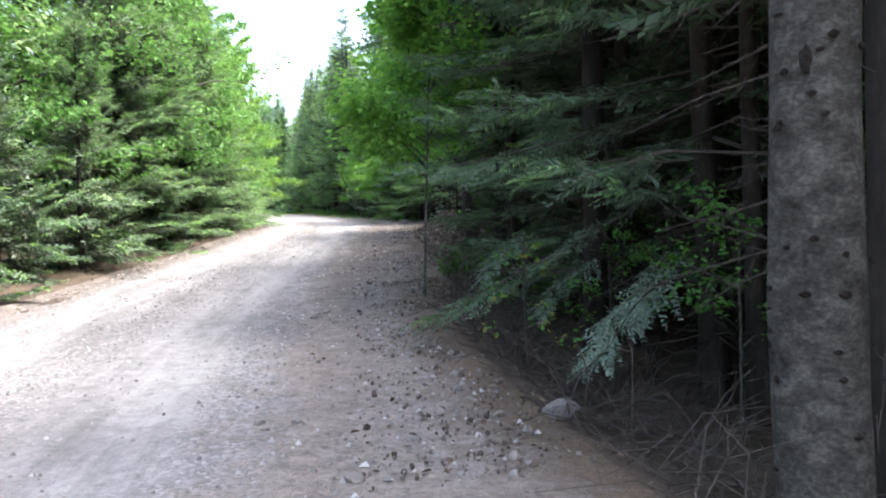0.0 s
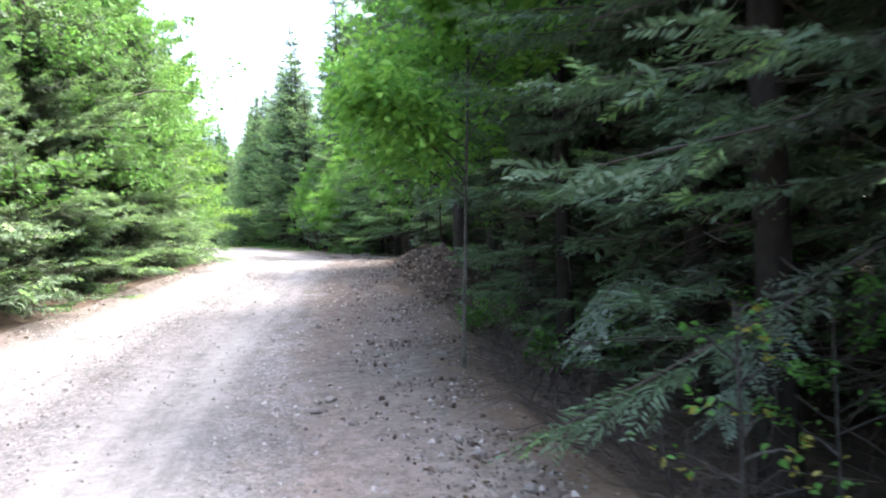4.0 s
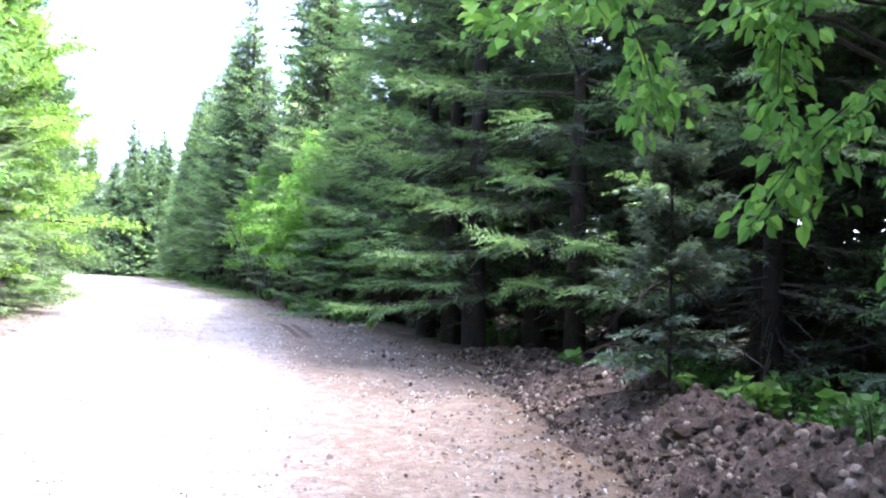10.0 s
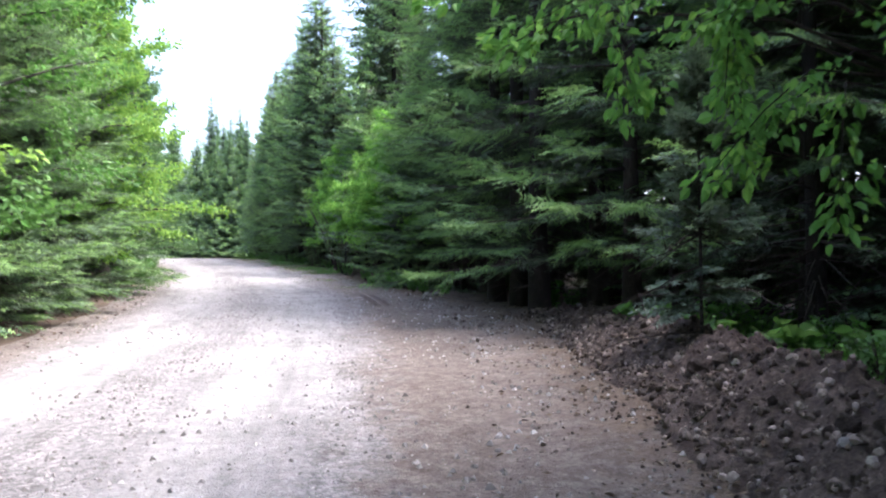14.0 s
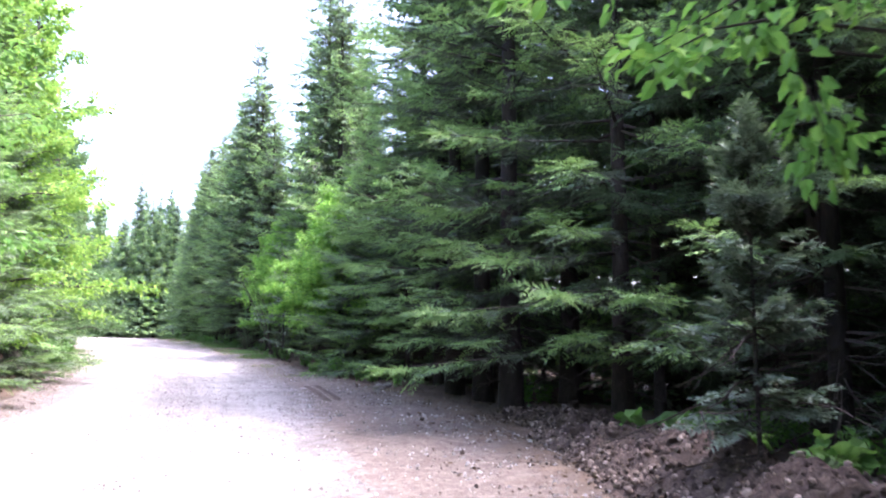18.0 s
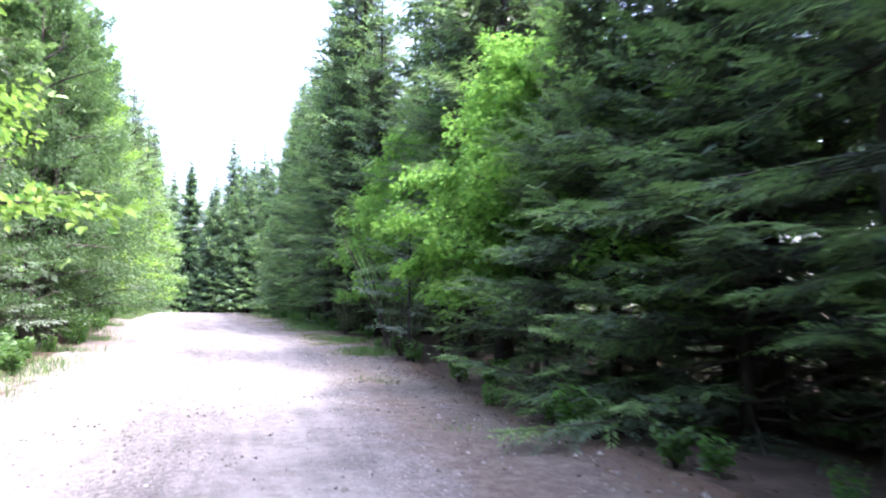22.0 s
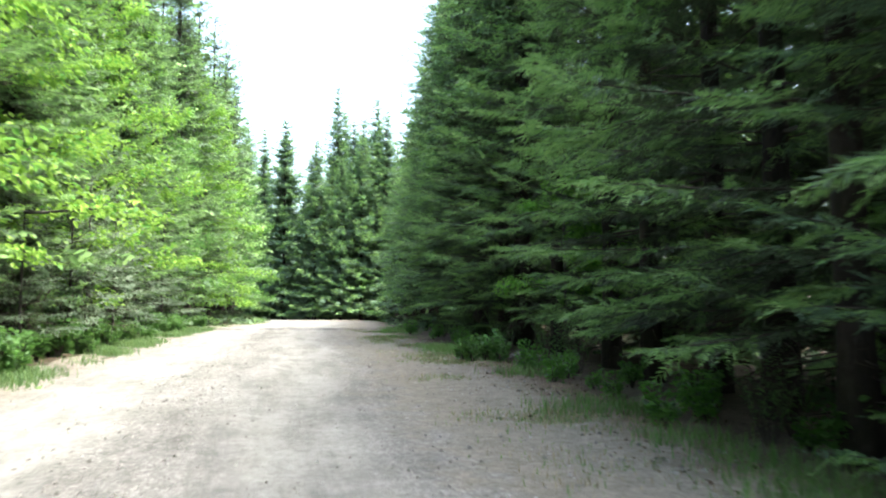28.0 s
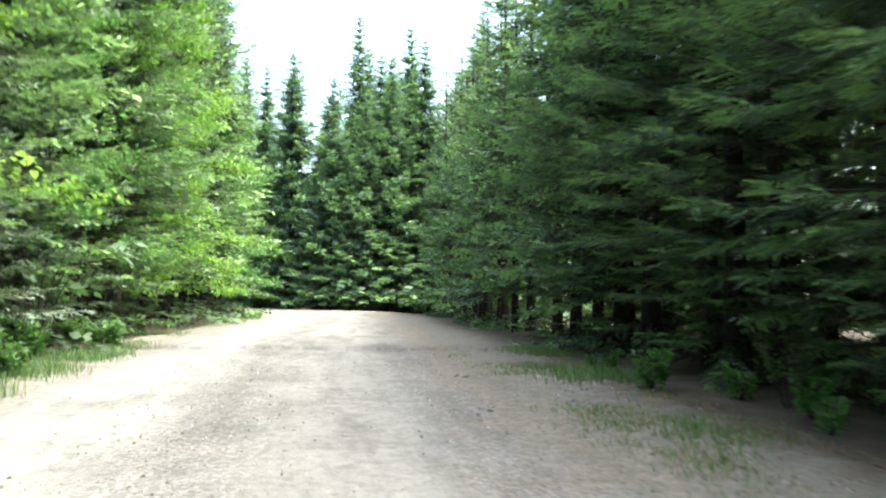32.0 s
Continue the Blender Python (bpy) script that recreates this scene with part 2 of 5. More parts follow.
    dirt = mix_col(t, dry.outputs[0], dirt, ramp(t, math_node(t, "ADD", math_node(t, "MULTIPLY", mid, 0.6), math_node(t, "MULTIPLY", fine, 0.4)),
                                                 [(0.3, (0.13, 0.112, 0.096)), (0.5, (0.23, 0.205, 0.18)), (0.72, (0.35, 0.32, 0.288))]))
    dirt = mix_col(t, 0.7, dirt, ramp(t, vor.outputs["Color"], [(0.0, (0.5, 0.49, 0.48)), (0.55, (0.95, 0.95, 0.95)), (1.0, (1.0, 1.0, 1.0))]), "MULTIPLY")
    edge = t.nodes.new("ShaderNodeMapRange")
    edge.interpolation_type = "SMOOTHSTEP"
    edge.inputs["From Min"].default_value, edge.inputs["From Max"].default_value = 0.86, 1.08
    t.links.new(math_node(t, "ADD", u, math_node(t, "MULTIPLY_ADD", wob2, 0.55, -0.275)), edge.inputs["Value"])
    ledge = t.nodes.new("ShaderNodeMapRange")
    ledge.inputs["From Min"].default_value, ledge.inputs["From Max"].default_value = 0.12, 0.0
    t.links.new(math_node(t, "ADD", u, math_node(t, "MULTIPLY_ADD", wob2, 0.12, -0.06)), ledge.inputs["Value"])
    col = mix_col(t, math_node(t, "MAXIMUM", edge.outputs[0], math_node(t, "MULTIPLY", ledge.outputs[0], 0.8)), grav, dirt)
    litter = ramp(t, math_node(t, "ADD", math_node(t, "MULTIPLY", wob2, 0.5), math_node(t, "MULTIPLY", fine, 0.5)),
                  [(0.3, (0.04, 0.03, 0.02)), (0.5, (0.10, 0.075, 0.052)), (0.7, (0.18, 0.14, 0.10))])
    far_edge = t.nodes.new("ShaderNodeMapRange")
    far_edge.inputs["From Min"].default_value, far_edge.inputs["From Max"].default_value = 1.55, 1.85
    t.links.new(math_node(t, "ADD", u, math_node(t, "MULTIPLY_ADD", wob2, 0.8, -0.4)), far_edge.inputs["Value"])
    col = mix_col(t, far_edge.outputs[0], col, litter)
    p = add(t, "ShaderNodeBsdfPrincipled", Roughness=0.92)
    p.inputs["Specular IOR Level"].default_value = 0.2
    t.links.new(col, p.inputs["Base Color"])
    h = math_node(t, "ADD", math_node(t, "MULTIPLY", vor.outputs["Distance"], -0.3), math_node(t, "MULTIPLY", vor2.outputs["Distance"], -0.3))
    h = math_node(t, "ADD", h, math_node(t, "MULTIPLY", mid, 1.2))
    b = add(t, "ShaderNodeBump", Strength=0.85, Distance=0.04)
    t.links.new(h, b.inputs["Height"])
    t.links.new(b.outputs[0], p.inputs["Normal"])
    t.links.new(p.outputs[0], out.inputs[0])
    return m


M_ROAD = road_mat()

# ---- plan: edges of the road and of the forest, by distance y along it ----
LEFT = [(-40, -6), (0, -5), (12, -4.35), (17.5, -3.75), (22.5, -2.95), (28, -2.1), (33, -2.05), (40, -2.15), (46, -2.5), (50, -2.95), (55, -3.4),
        (60, -4.0), (66, -4.8), (72, -6.0), (80, -7.4), (90, -9.0), (100, -10.4), (110, -11.6), (125, -13.1), (136, -13.6), (150, -16.5), (156, -20), (162, -27), (170, -39), (190, -72), (260, -150)]
RIGHT = [(-40, -1.5), (4, -0.3), (8, -0.33), (14, 0), (20, 0.7), (26, 1.43), (33, 2.2), (41, 2.7), (45, 2.75), (50, 2.4), (58, 1.9), (63, 1.5),
         (69, 0.8), (73, -0.1), (78, -1.3), (84, -2.2), (94, -3.3), (99, -4.1), (104, -4.8), (113, -5.5), (126, -6.4), (139, -6.9), (150, -8.5), (156, -11), (162, -17), (170, -28.5), (190, -61), (260, -138)]
FOREST = [(-40, 2.4), (2, 1.3), (4, 1.2), (6, 1.25), (10, 1.15), (13.5, 1.5), (16, 2.2), (18, 2.6), (21, 2.65), (24, 2.8), (26, 3.0), (28.4, 3.55), (30, 3.85), (31.7, 4.1), (33.6, 4.6), (37, 4.9), (42, 5.0), (45, 4.3),
          (50, 3.7), (57, 3.15), (63, 2.8), (69, 2.3), (75, 1.4), (80, 0.6), (85, 0), (90, -0.45), (96, -1.1), (100, -2.0), (105, -2.5), (117, -3.3), (130, -4.3), (142, -4.8), (151, -6), (157, -8.5), (163, -14), (171, -25), (191, -58), (260, -135)]
RISE = [(-200, -3.0), (-30, -0.8), (0, 0.0), (5.5, 0.19), (12.0, 0.535), (14.75, 0.727), (18.6, 1.012), (22.9, 1.385), (24.7, 1.576), (28.2, 1.825), (32, 2.01), (36.8, 2.162), (41.8, 2.327), (46.8, 2.552), (51.7, 2.755), (57, 3.025), (69, 3.559), (76.4, 3.945), (84, 4.294), (92, 4.58), (107, 5.115), (130, 5.556), (200, 6.996), (600, 9.536)]


GRID = np.arange(-1000, 2000, 0.5)
SMOOTH = {}


def along(table, y):
    """The table's value at y, with its corners rounded."""
    if id(table) not in SMOOTH:
        a = np.array(table)
        SMOOTH[id(table)] = (sum(np.interp(GRID + k, a[:, 0], a[:, 1]) for k in np.linspace(-2.5, 2.5, 7)) / 7).tolist()
    v, i = SMOOTH[id(table)], (min(max(float(y), -999.0), 1998.0) + 1000) * 2
    k = int(i)
    return v[k] + (v[k + 1] - v[k]) * (i - k)


def wave(x, y, s, seed=0.0):
    return noise.noise(Vector((x * s, y * s, seed)))


def ground_z(x, y):
    """Height of the ground: the road's grade, ruts, soft verges, uneven forest floor and the bank on the right."""
    l, r, f = (float(along(t, y)) for t in (LEFT, RIGHT, FOREST))
    z = float(along(RISE, y))
    if l <= x <= f:
        u = (x - l) / (r - l)
        z += 0.03 * math.cos((u - 0.5) * 2.6) - 0.03
        z -= 0.025 * sum(math.exp(-((u - c) / 0.07) ** 2) for c in (0.27, 0.72))
        if x > r:
            z += 0.03 * (x - r)
    out = max(l - x, x - f, 0.0)
    k = min(out / 1.5, 1.0)
    z += k * (0.10 * wave(x, y, 0.5) + 0.22 * wave(x, y, 0.17, 3.0))
    if x > f:
        ditch = math.exp(-((y - 8) / 9.0) ** 2)
        z -= ditch * (0.45 * min(max(out - 0.4, 0.0), 1.1) + min(out, 6.0) * 0.06)
        bank = math.exp(-((y - 22.5) / 2.6) ** 2)
        z += bank * 0.35 * math.exp(-((out - 1.0) / 1.0) ** 2)
        if y > 16:
            z -= min(max(out - 2.5, 0), 10) * 0.05
    if x < l:
        z += 0.05 * min(out, 3.0) + 0.02 * min(out, 30)
    z += 0.012 * wave(x, y, 2.3, 5.0)
    return z


# ---- building helpers ----
def mesh_of(name, verts, faces, mats, index=None, smooth=False):
    me = bpy.data.meshes.new(name)
    verts = np.asarray(verts, np.float32).reshape(-1, 3)
    faces = np.asarray(faces, np.int32)
    n, k = faces.shape
    me.vertices.add(len(verts))
    me.vertices.foreach_set("co", verts.ravel())
    me.loops.add(n * k)
    me.loops.foreach_set("vertex_index", faces.ravel())
    me.polygons.add(n)
    me.polygons.foreach_set("loop_start", np.arange(0, n * k, k, dtype=np.int32))
    for m in mats:
        me.materials.append(m)
    if index is not None:
        me.polygons.foreach_set("material_index", np.asarray(index, np.int32))
    me.update(calc_edges=True)
    me.polygons.foreach_set("use_smooth", np.full(n, bool(smooth)))
    return me


def part(name, me, parent, label=""):
    ob = new(name, me)
    ob.parent = parent
    return tagged(ob, label)


def tube(points, radii, sides=8, seed=0, rough=0.0):
    """Verts and quads of a bent, tapering tube, closed at its tip."""
    rng = np.random.default_rng(seed)
    pts, rad = np.asarray(points, float), np.asarray(radii, float)
    d = np.gradient(pts, axis=0)
    d /= np.linalg.norm(d, axis=1, keepdims=True) + 1e-9
    ref = np.where(np.abs(d[:, 2:3]) > 0.9, [[1.0, 0, 0]], [[0, 0, 1.0]])
    a = np.cross(d, ref)
    a /= np.linalg.norm(a, axis=1, keepdims=True)
    b = np.cross(d, a)
    ang = np.linspace(0, 2 * math.pi, sides, endpoint=False)
    wob = 1 + rough * rng.normal(size=(len(pts), sides))
    ring = pts[:, None] + (a[:, None] * np.cos(ang)[None, :, None] + b[:, None] * np.sin(ang)[None, :, None]) * (rad[:, None] * wob)[..., None]
    i, j = np.meshgrid(np.arange(len(pts) - 1), np.arange(sides), indexing="ij")
    q = np.stack([i * sides + j, i * sides + (j + 1) % sides, (i + 1) * sides + (j + 1) % sides, (i + 1) * sides + j], -1).reshape(-1, 4)
    return ring.reshape(-1, 3), q[:, ::-1]


class Heap:
    """Collects verts and faces of one corner count."""

    def __init__(self):
        self.v, self.f, self.m, self.n = [], [], [], 0

    def put(self, v, f, mat=0):
        v = np.asarray(v, float).reshape(-1, 3)
        f = np.asarray(f)
        self.v.append(v)
        self.f.append(f + self.n)
        self.m.append(np.full(len(f), mat))
        self.n += len(v)

    def mesh(self, name, mats, smooth=False):
        return mesh_of(name, np.concatenate(self.v), np.concatenate(self.f), mats, np.concatenate(self.m), smooth)


def unit(v):
    return v / (np.linalg.norm(v, axis=-1, keepdims=True) + 1e-9)


def sprigs(rng, o, d, up, length, width, steps, gap=1.0):
    """Flat fans of needled twigs: from o along d, in the plane across up, pairs of short side twigs that shorten towards the tip, each a folded blade. All rows at once."""
    n = len(o)
    side = unit(np.cross(d, up))
    k = np.arange(steps)[None, :, None, None]
    sgn = np.array([-1.0, 1.0])[None, None, :, None]
    ln = length[:, None, None, None]
    reach = (3.4 * width * rng.uniform(0.65, 1.2, (n, steps, 2)))[..., None] * (1 - 0.62 * k / steps)
    O, D, S, U = (a[:, None, None, :] for a in (o, d, side, up))
    sag = -0.14 * ln * (k / steps) ** 2
    a = O + D * ln * ((k + 0.35 * rng.uniform(-1, 1, (n, steps, 2))[..., None]) / steps) + U * sag
    way = D * rng.uniform(0.55, 1.0, (n, steps, 2))[..., None] + S * sgn * rng.uniform(0.6, 0.95, (n, steps, 2))[..., None] + U * rng.normal(-0.04, 0.24, (n, steps, 2))[..., None]
    way = unit(way)
    across = unit(np.cross(way, np.broadcast_to(U, way.shape)) + 0.25 * rng.normal(size=way.shape))
    half = np.clip(0.30 * ln / steps * gap, 0.011, 0.2) * rng.uniform(0.7, 1.25, (n, steps, 2))[..., None]
    mid = a + way * reach * 0.45
    b, e, c = mid + across * half, mid - across * half, a + way * reach + U * (-0.12 * reach)
    v = np.stack([a, b, c, e], -2).reshape(-1, 3)
    q = np.arange(0, len(v), 4)[:, None]
    return v, np.concatenate([q + [[0, 1, 2]], q + [[0, 2, 3]]])


def spruce_crown(seed, height, reach, low, boughs, twigs, steps, sag=0.10, fresh=0.3, mats=None, tilt_up=0.45, shape=0.8, ragged=0.2, fat=1.0, fine=0.0, tier=0.5, lowcut=0.0, extra=(), inner_shade=(0.32, 0.66)):
    """A spruce's or fir's boughs, from low to the tip: each a bent axis with flat sprays of toothed twigs, and a thin woody stalk."""
    rng = np.random.default_rng(seed)
    heap = Heap()
    q = rng.uniform(0, 1, boughs) ** 0.85
    q.sort()
    q = np.r_[np.full(len(extra), 0.1), q]
    for i, t in enumerate(q):
        z = low + (height - low) * t * 0.985
        z = max(low, round(z / tier) * tier) + rng.normal(0, 0.1)
        near = z < fine and i >= len(extra)
        bl = reach * ((1 - t) ** shape) * rng.uniform(1 - 1.6 * ragged, 1 + ragged) + 0.12
        bl *= min(1.0, 1 - lowcut + 0.14 * z) if height > 8 else rng.uniform(0.85, 1.0)
        az = i * 2.39996 + rng.normal(0, 0.35)
        el = -0.08 + (tilt_up + 0.08) * t + rng.normal(0, 0.16)
        if i < len(extra):
            z, az, bl = extra[i]
            near, el = False, -0.07
        out = np.array([math.cos(az), math.sin(az), 0.0])
        side = np.array([-out[1], out[0], 0.0])
        nt = max(4, int((twigs * 3.0 if i < len(extra) else twigs * 2.0 if near else twigs) * (0.45 + 0.55 * bl / reach)))
        st = steps * 3 if near or i < len(extra) else steps
        s = np.linspace(0.2 if t < 0.4 else 0.1, 0.97, nt) * bl
        s = np.repeat(s, 2) + rng.normal(0, 0.02 * bl, nt * 2)
        sg = np.tile([-1.0, 1.0], nt)

        def axis(v):
            v = np.asarray(v, float)[..., None]
            return np.array([0, 0, z]) + out * v + np.array([0, 0, 1.0]) * (v * math.tan(el) - sag * v * v + (0.75 * sag * bl + 0.03) * v ** 3 / bl ** 2)

        o = axis(s)
        fwd = unit(axis(s + 0.05) - axis(s))
        d = unit(fwd * rng.uniform(0.5, 0.95, (len(s), 1)) + side * sg[:, None] * rng.uniform(0.6, 0.95, (len(s), 1)) + np.array([0, 0, 1]) * rng.normal(-0.06, 0.2, (len(s), 1)))
        up = unit(np.array([0, 0, 1.0]) + 0.42 * rng.normal(size=(len(s), 3)))
        ln = np.clip((0.34 if near else 0.42) * bl * (1.08 - 0.7 * s / bl), 0.10, 0.45 if near or i < len(extra) else 0.75) * rng.uniform(0.7, 1.3, len(s))
        wid = np.clip(0.13 * ln, 0.028, 0.085)[:, None, None] * (0.7 if near or i < len(extra) else fat ** 0.5)
        is_tip = (rng.uniform(0, 1, len(s)) < fresh * (0.02 + 1.9 * (s / bl) ** 3))
        # inner twigs take the needles that carry the crown's shade in their colour
        what = np.where(is_tip, 1, np.where(s / bl < rng.uniform(*inner_shade, len(s)), 3, 0))
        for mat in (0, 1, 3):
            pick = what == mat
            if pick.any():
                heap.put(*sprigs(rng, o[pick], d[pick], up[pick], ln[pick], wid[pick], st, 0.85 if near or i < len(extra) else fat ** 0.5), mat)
        end = axis(np.array([bl * 0.9]))
        heap.put(*sprigs(rng, end, unit(axis(np.array([bl])) - end), np.array([[0, 0, 1.0]]), np.array([0.16 * bl + 0.12]), np.full((1, 1, 1), 0.03 if near else 0.045 * fat), st, 1.0 if near else fat ** 0.5), int(rng.uniform() < fresh))
        r = 0.006 + 0.008 * bl
        a, b = axis(np.array([0.0, bl * 0.5])), axis(np.array([bl * 0.5, bl * 0.95]))
        for (p, e), (r0, r1) in (((a[0], a[1]), (r, r * 0.6)), ((b[0], b[1]), (r * 0.6, r * 0.15))):
            sd, u = side, np.array([0, 0, 1.0])
            ring = [p + sd * r0, p + u * r0, p - sd * r0 * 0.8 - u * r0 * 0.5, e + sd * r1, e + u * r1, e - sd * r1 * 0.8 - u * r1 * 0.5]
            heap.put(ring, [(0, 1, 4), (0, 4, 3), (1, 2, 5), (1, 5, 4), (2, 0, 3), (2, 3, 5)], 2)
    return heap.mesh("crown", (mats or [M_NEEDLE, M_TIP, M_TWIG]) + [M_OLDSHADE])


def trunk_mesh(seed, height, r0, mat, lean=0.0, sides=10, rings=14, top=0.03, flare=1.35, bend=0.06):
    rng = np.random.default_rng(seed)
    t = np.linspace(0, 1, rings)
    z = t * height
    x = lean * z + bend * np.cumsum(rng.normal(0, 0.35, rings)) * r0 * 3
    y = bend * np.cumsum(rng.normal(0, 0.35, rings)) * r0 * 3
    x -= x[0]
    y -= y[0]
    rad = top + (r0 - top) * (1 - t) ** 0.85
    rad[0] *= flare
    z[0] = -0.25
    v, q = tube(np.stack([x, y, z], 1), rad, sides, seed, 0.035)
    return mesh_of("trunk", v, q, [mat], None, True)


def leaf_cards(rng, pos, d, up, size, narrow=0.62):
    """Pointed leaves, folded along the midrib: base, two shoulders, tip and midrib."""
    n = len(pos)
    side = unit(np.cross(d, up))
    up = np.cross(side, d)
    s = size[:, None]
    fold = 0.12 * s
    p0 = pos
    rim = [p0]
    for k, w, lift in ((0.28, 0.46, 1.0), (0.62, 0.44, 0.7)):
        rim.append(pos + d * s * k + side * s * narrow * w + up * fold * lift)
    rim.append(pos + d * s - up * fold * 0.8)
    for k, w, lift in ((0.62, 0.44, 0.7), (0.28, 0.46, 1.0)):
        rim.append(pos + d * s * k - side * s * narrow * w + up * fold * lift)
    v = np.stack(rim, 1).reshape(-1, 3)
    b = np.arange(n)[:, None] * 6
    return v, np.concatenate([b + [[0, 1, 2]], b + [[0, 2, 3]], b + [[0, 3, 4]], b + [[0, 4, 5]]])


def leafy_mesh(seed, tips, leaf, per, spread, flat=0.5, narrow=0.62, mats=None, pale=0.15):
    """Leaves in sprays round twig lines. tips: rows of (start, end) of twigs."""
    rng = np.random.default_rng(seed)
    a, b = np.asarray(tips, float)[:, 0], np.asarray(tips, float)[:, 1]
    n = len(a) * per
    i = np.repeat(np.arange(len(a)), per)
    t = rng.uniform(0.1, 1.05, n)[:, None]
    d0 = unit(b[i] - a[i])
    flatup = np.array([0, 0, 1.0])
    side = unit(np.cross(d0, flatup) + 1e-6)
    sg = rng.choice([-1.0, 1.0], n)[:, None]
    pos = a[i] + (b[i] - a[i]) * t + side * sg * rng.uniform(0, spread, n)[:, None] + flatup * rng.normal(0, spread * flat * 0.5, n)[:, None]
    d = unit(d0 * rng.uniform(0.2, 1, n)[:, None] + side * sg * rng.uniform(0.3, 1.0, n)[:, None] + flatup * rng.normal(-0.35, 0.3, n)[:, None])
    up = unit(flatup + 0.55 * rng.normal(size=(n, 3)))
    v, f = leaf_cards(rng, pos, d, up, leaf * rng.uniform(0.6, 1.25, n), narrow)
    pick = (rng.uniform(0, 1, n) < pale).astype(int)
    return mesh_of("leaves", v, f, mats or [M_LEAF, M_LEAFPALE], np.tile(pick, 4))


def broad_tree(name, seed, height, r0, low, reach, limbs, leaf, per, label, lean=0.0, mats=None, twigs=5, bark=None, spread=0.28, squash=0.75, toward=None, narrow=0.62, pale=0.15, el0=0.1, rise=0.5, shoots=()):
    """A broad-leaved tree: bent trunk, forking limbs, and sprays of single leaves on the twigs."""
    rng = np.random.default_rng(seed)
    root = new(name)
    tagged(root, label, "tree")
    part("trunk", trunk_mesh(seed, height * 0.92, r0, bark or M_BARK, lean, 8, 12, 0.012), root)
    ends = []
    for i in range(limbs):
        t = low / height + (1 - low / height) * (i + 0.5) / limbs * 0.97
        az = i * 2.39996 + rng.normal(0, 0.4)
        if toward is not None and rng.uniform() < 0.6:
            az = toward + rng.normal(0, 0.5)
        bl = reach * (1 - 0.65 * t ** 2) * rng.uniform(0.65, 1.1)
        el = rng.uniform(el0, el0 + 0.4) + rise * t
        out = np.array([math.cos(az) * math.cos(el), math.sin(az) * math.cos(el), math.sin(el)])
        o = np.array([lean * height * t, 0, height * 0.92 * t])
        s = np.linspace(0, 1, 6)[:, None]
        axis = o + out * s * bl + np.array([0, 0, -0.28 * bl * squash]) * s ** 2 + rng.normal(0, 0.03 * bl, (6, 3)) * s
        v, q = tube(axis, np.linspace(0.35 * r0 * (1 - 0.6 * t) + 0.008, 0.005, 6), 5, seed + i)
        part("limb", mesh_of("limb", v, q, [bark or M_BARK], None, True), root)
        for j in range(twigs):
            k = (j + 1.2) / (twigs + 0.4)
            base = o + out * k * bl + np.array([0, 0, -0.28 * bl * squash]) * k * k
            dd = unit(out * 0.8 + np.array([-out[1], out[0], 0]) * rng.choice([-1, 1]) * rng.uniform(0.3, 1.1) + np.array([0, 0, rng.normal(-0.1, 0.25)]))
            e = base + dd * bl * rng.uniform(0.25, 0.5)
            ends.append((base, e))
        ends.append((axis[3], axis[5] + (axis[5] - axis[4])))
    for a_, b_ in shoots:
        a_, b_ = np.array(a_), np.array(b_)
        o = np.array([0, 0, max(1.2, min(a_[2] - 0.5, height * 0.85))])
        v, q = tube([o, 0.5 * (o + a_) + [0, 0, 0.25], a_, 0.5 * (a_ + b_) + [0, 0, 0.05], b_], [0.022, 0.016, 0.009, 0.006, 0.003], 5, seed)
        part("limb", mesh_of("limb", v, q, [bark or M_BARK], None, True), root)
        ends += [(a_, b_)] * 3
        for j in range(6):
            k = a_ + (b_ - a_) * (j + 0.5) / 6
            ends.append((k, k + unit(b_ - a_ + rng.normal(0, 0.5, 3)) * rng.uniform(0.18, 0.38)))
    part("crown", leafy_mesh(seed + 7, ends, leaf, per, spread, 0.8, narrow, mats, pale), root)
    return root


def spruce(name, seed, height, reach, low, boughs, twigs, steps, r0, label, bark=None, dead=0, **more):
    root = tagged(new(name), label, "tree")
    part("trunk", trunk_mesh(seed, height * 0.99, r0, bark or M_BARKDARK, 0, 9, 14, 0.01), root)
    part("crown", spruce_crown(seed, height, reach, low, boughs, twigs, steps, **more), root)
    if dead:
        rng = np.random.default_rng(seed + 3)
        heap = Heap()
        for i in range(dead):
            z = rng.uniform(0.5, max(low * 1.25, 1.6))
            az = rng.uniform(0, 6.28)
            o = np.array([math.cos(az), math.sin(az), 0]) * r0 * 0.8 + [0, 0, z]
            dd = np.array([math.cos(az), math.sin(az), rng.normal(-0.15, 0.2)])
            ln = rng.uniform(0.4, 1.7)
            s = np.linspace(0, 1, 4)[:, None]
            axis = o + dd * s * ln + rng.normal(0, 0.04, (4, 3)) * s + np.array([0, 0, -0.12 * ln]) * s ** 2
            heap.put(*tube(axis, np.linspace(0.014, 0.003, 4), 3, i))
            for _ in range(3):
                k = rng.uniform(0.3, 0.95)
                b = o + dd * k * ln + np.array([0, 0, -0.12 * ln * k * k])
                e = b + unit(dd + rng.normal(0, 0.7, 3)) * rng.uniform(0.1, 0.4)
                heap.put(*tube([b, (b + e) / 2 + [0, 0, -0.02], e], [0.006, 0.004, 0.002], 3, i))
        tagged(part("brushwood", heap.mesh("brushwood", [M_TWIG]), root, "dry bare grey twigs low on the trunk"), kind="stuff")
    return root


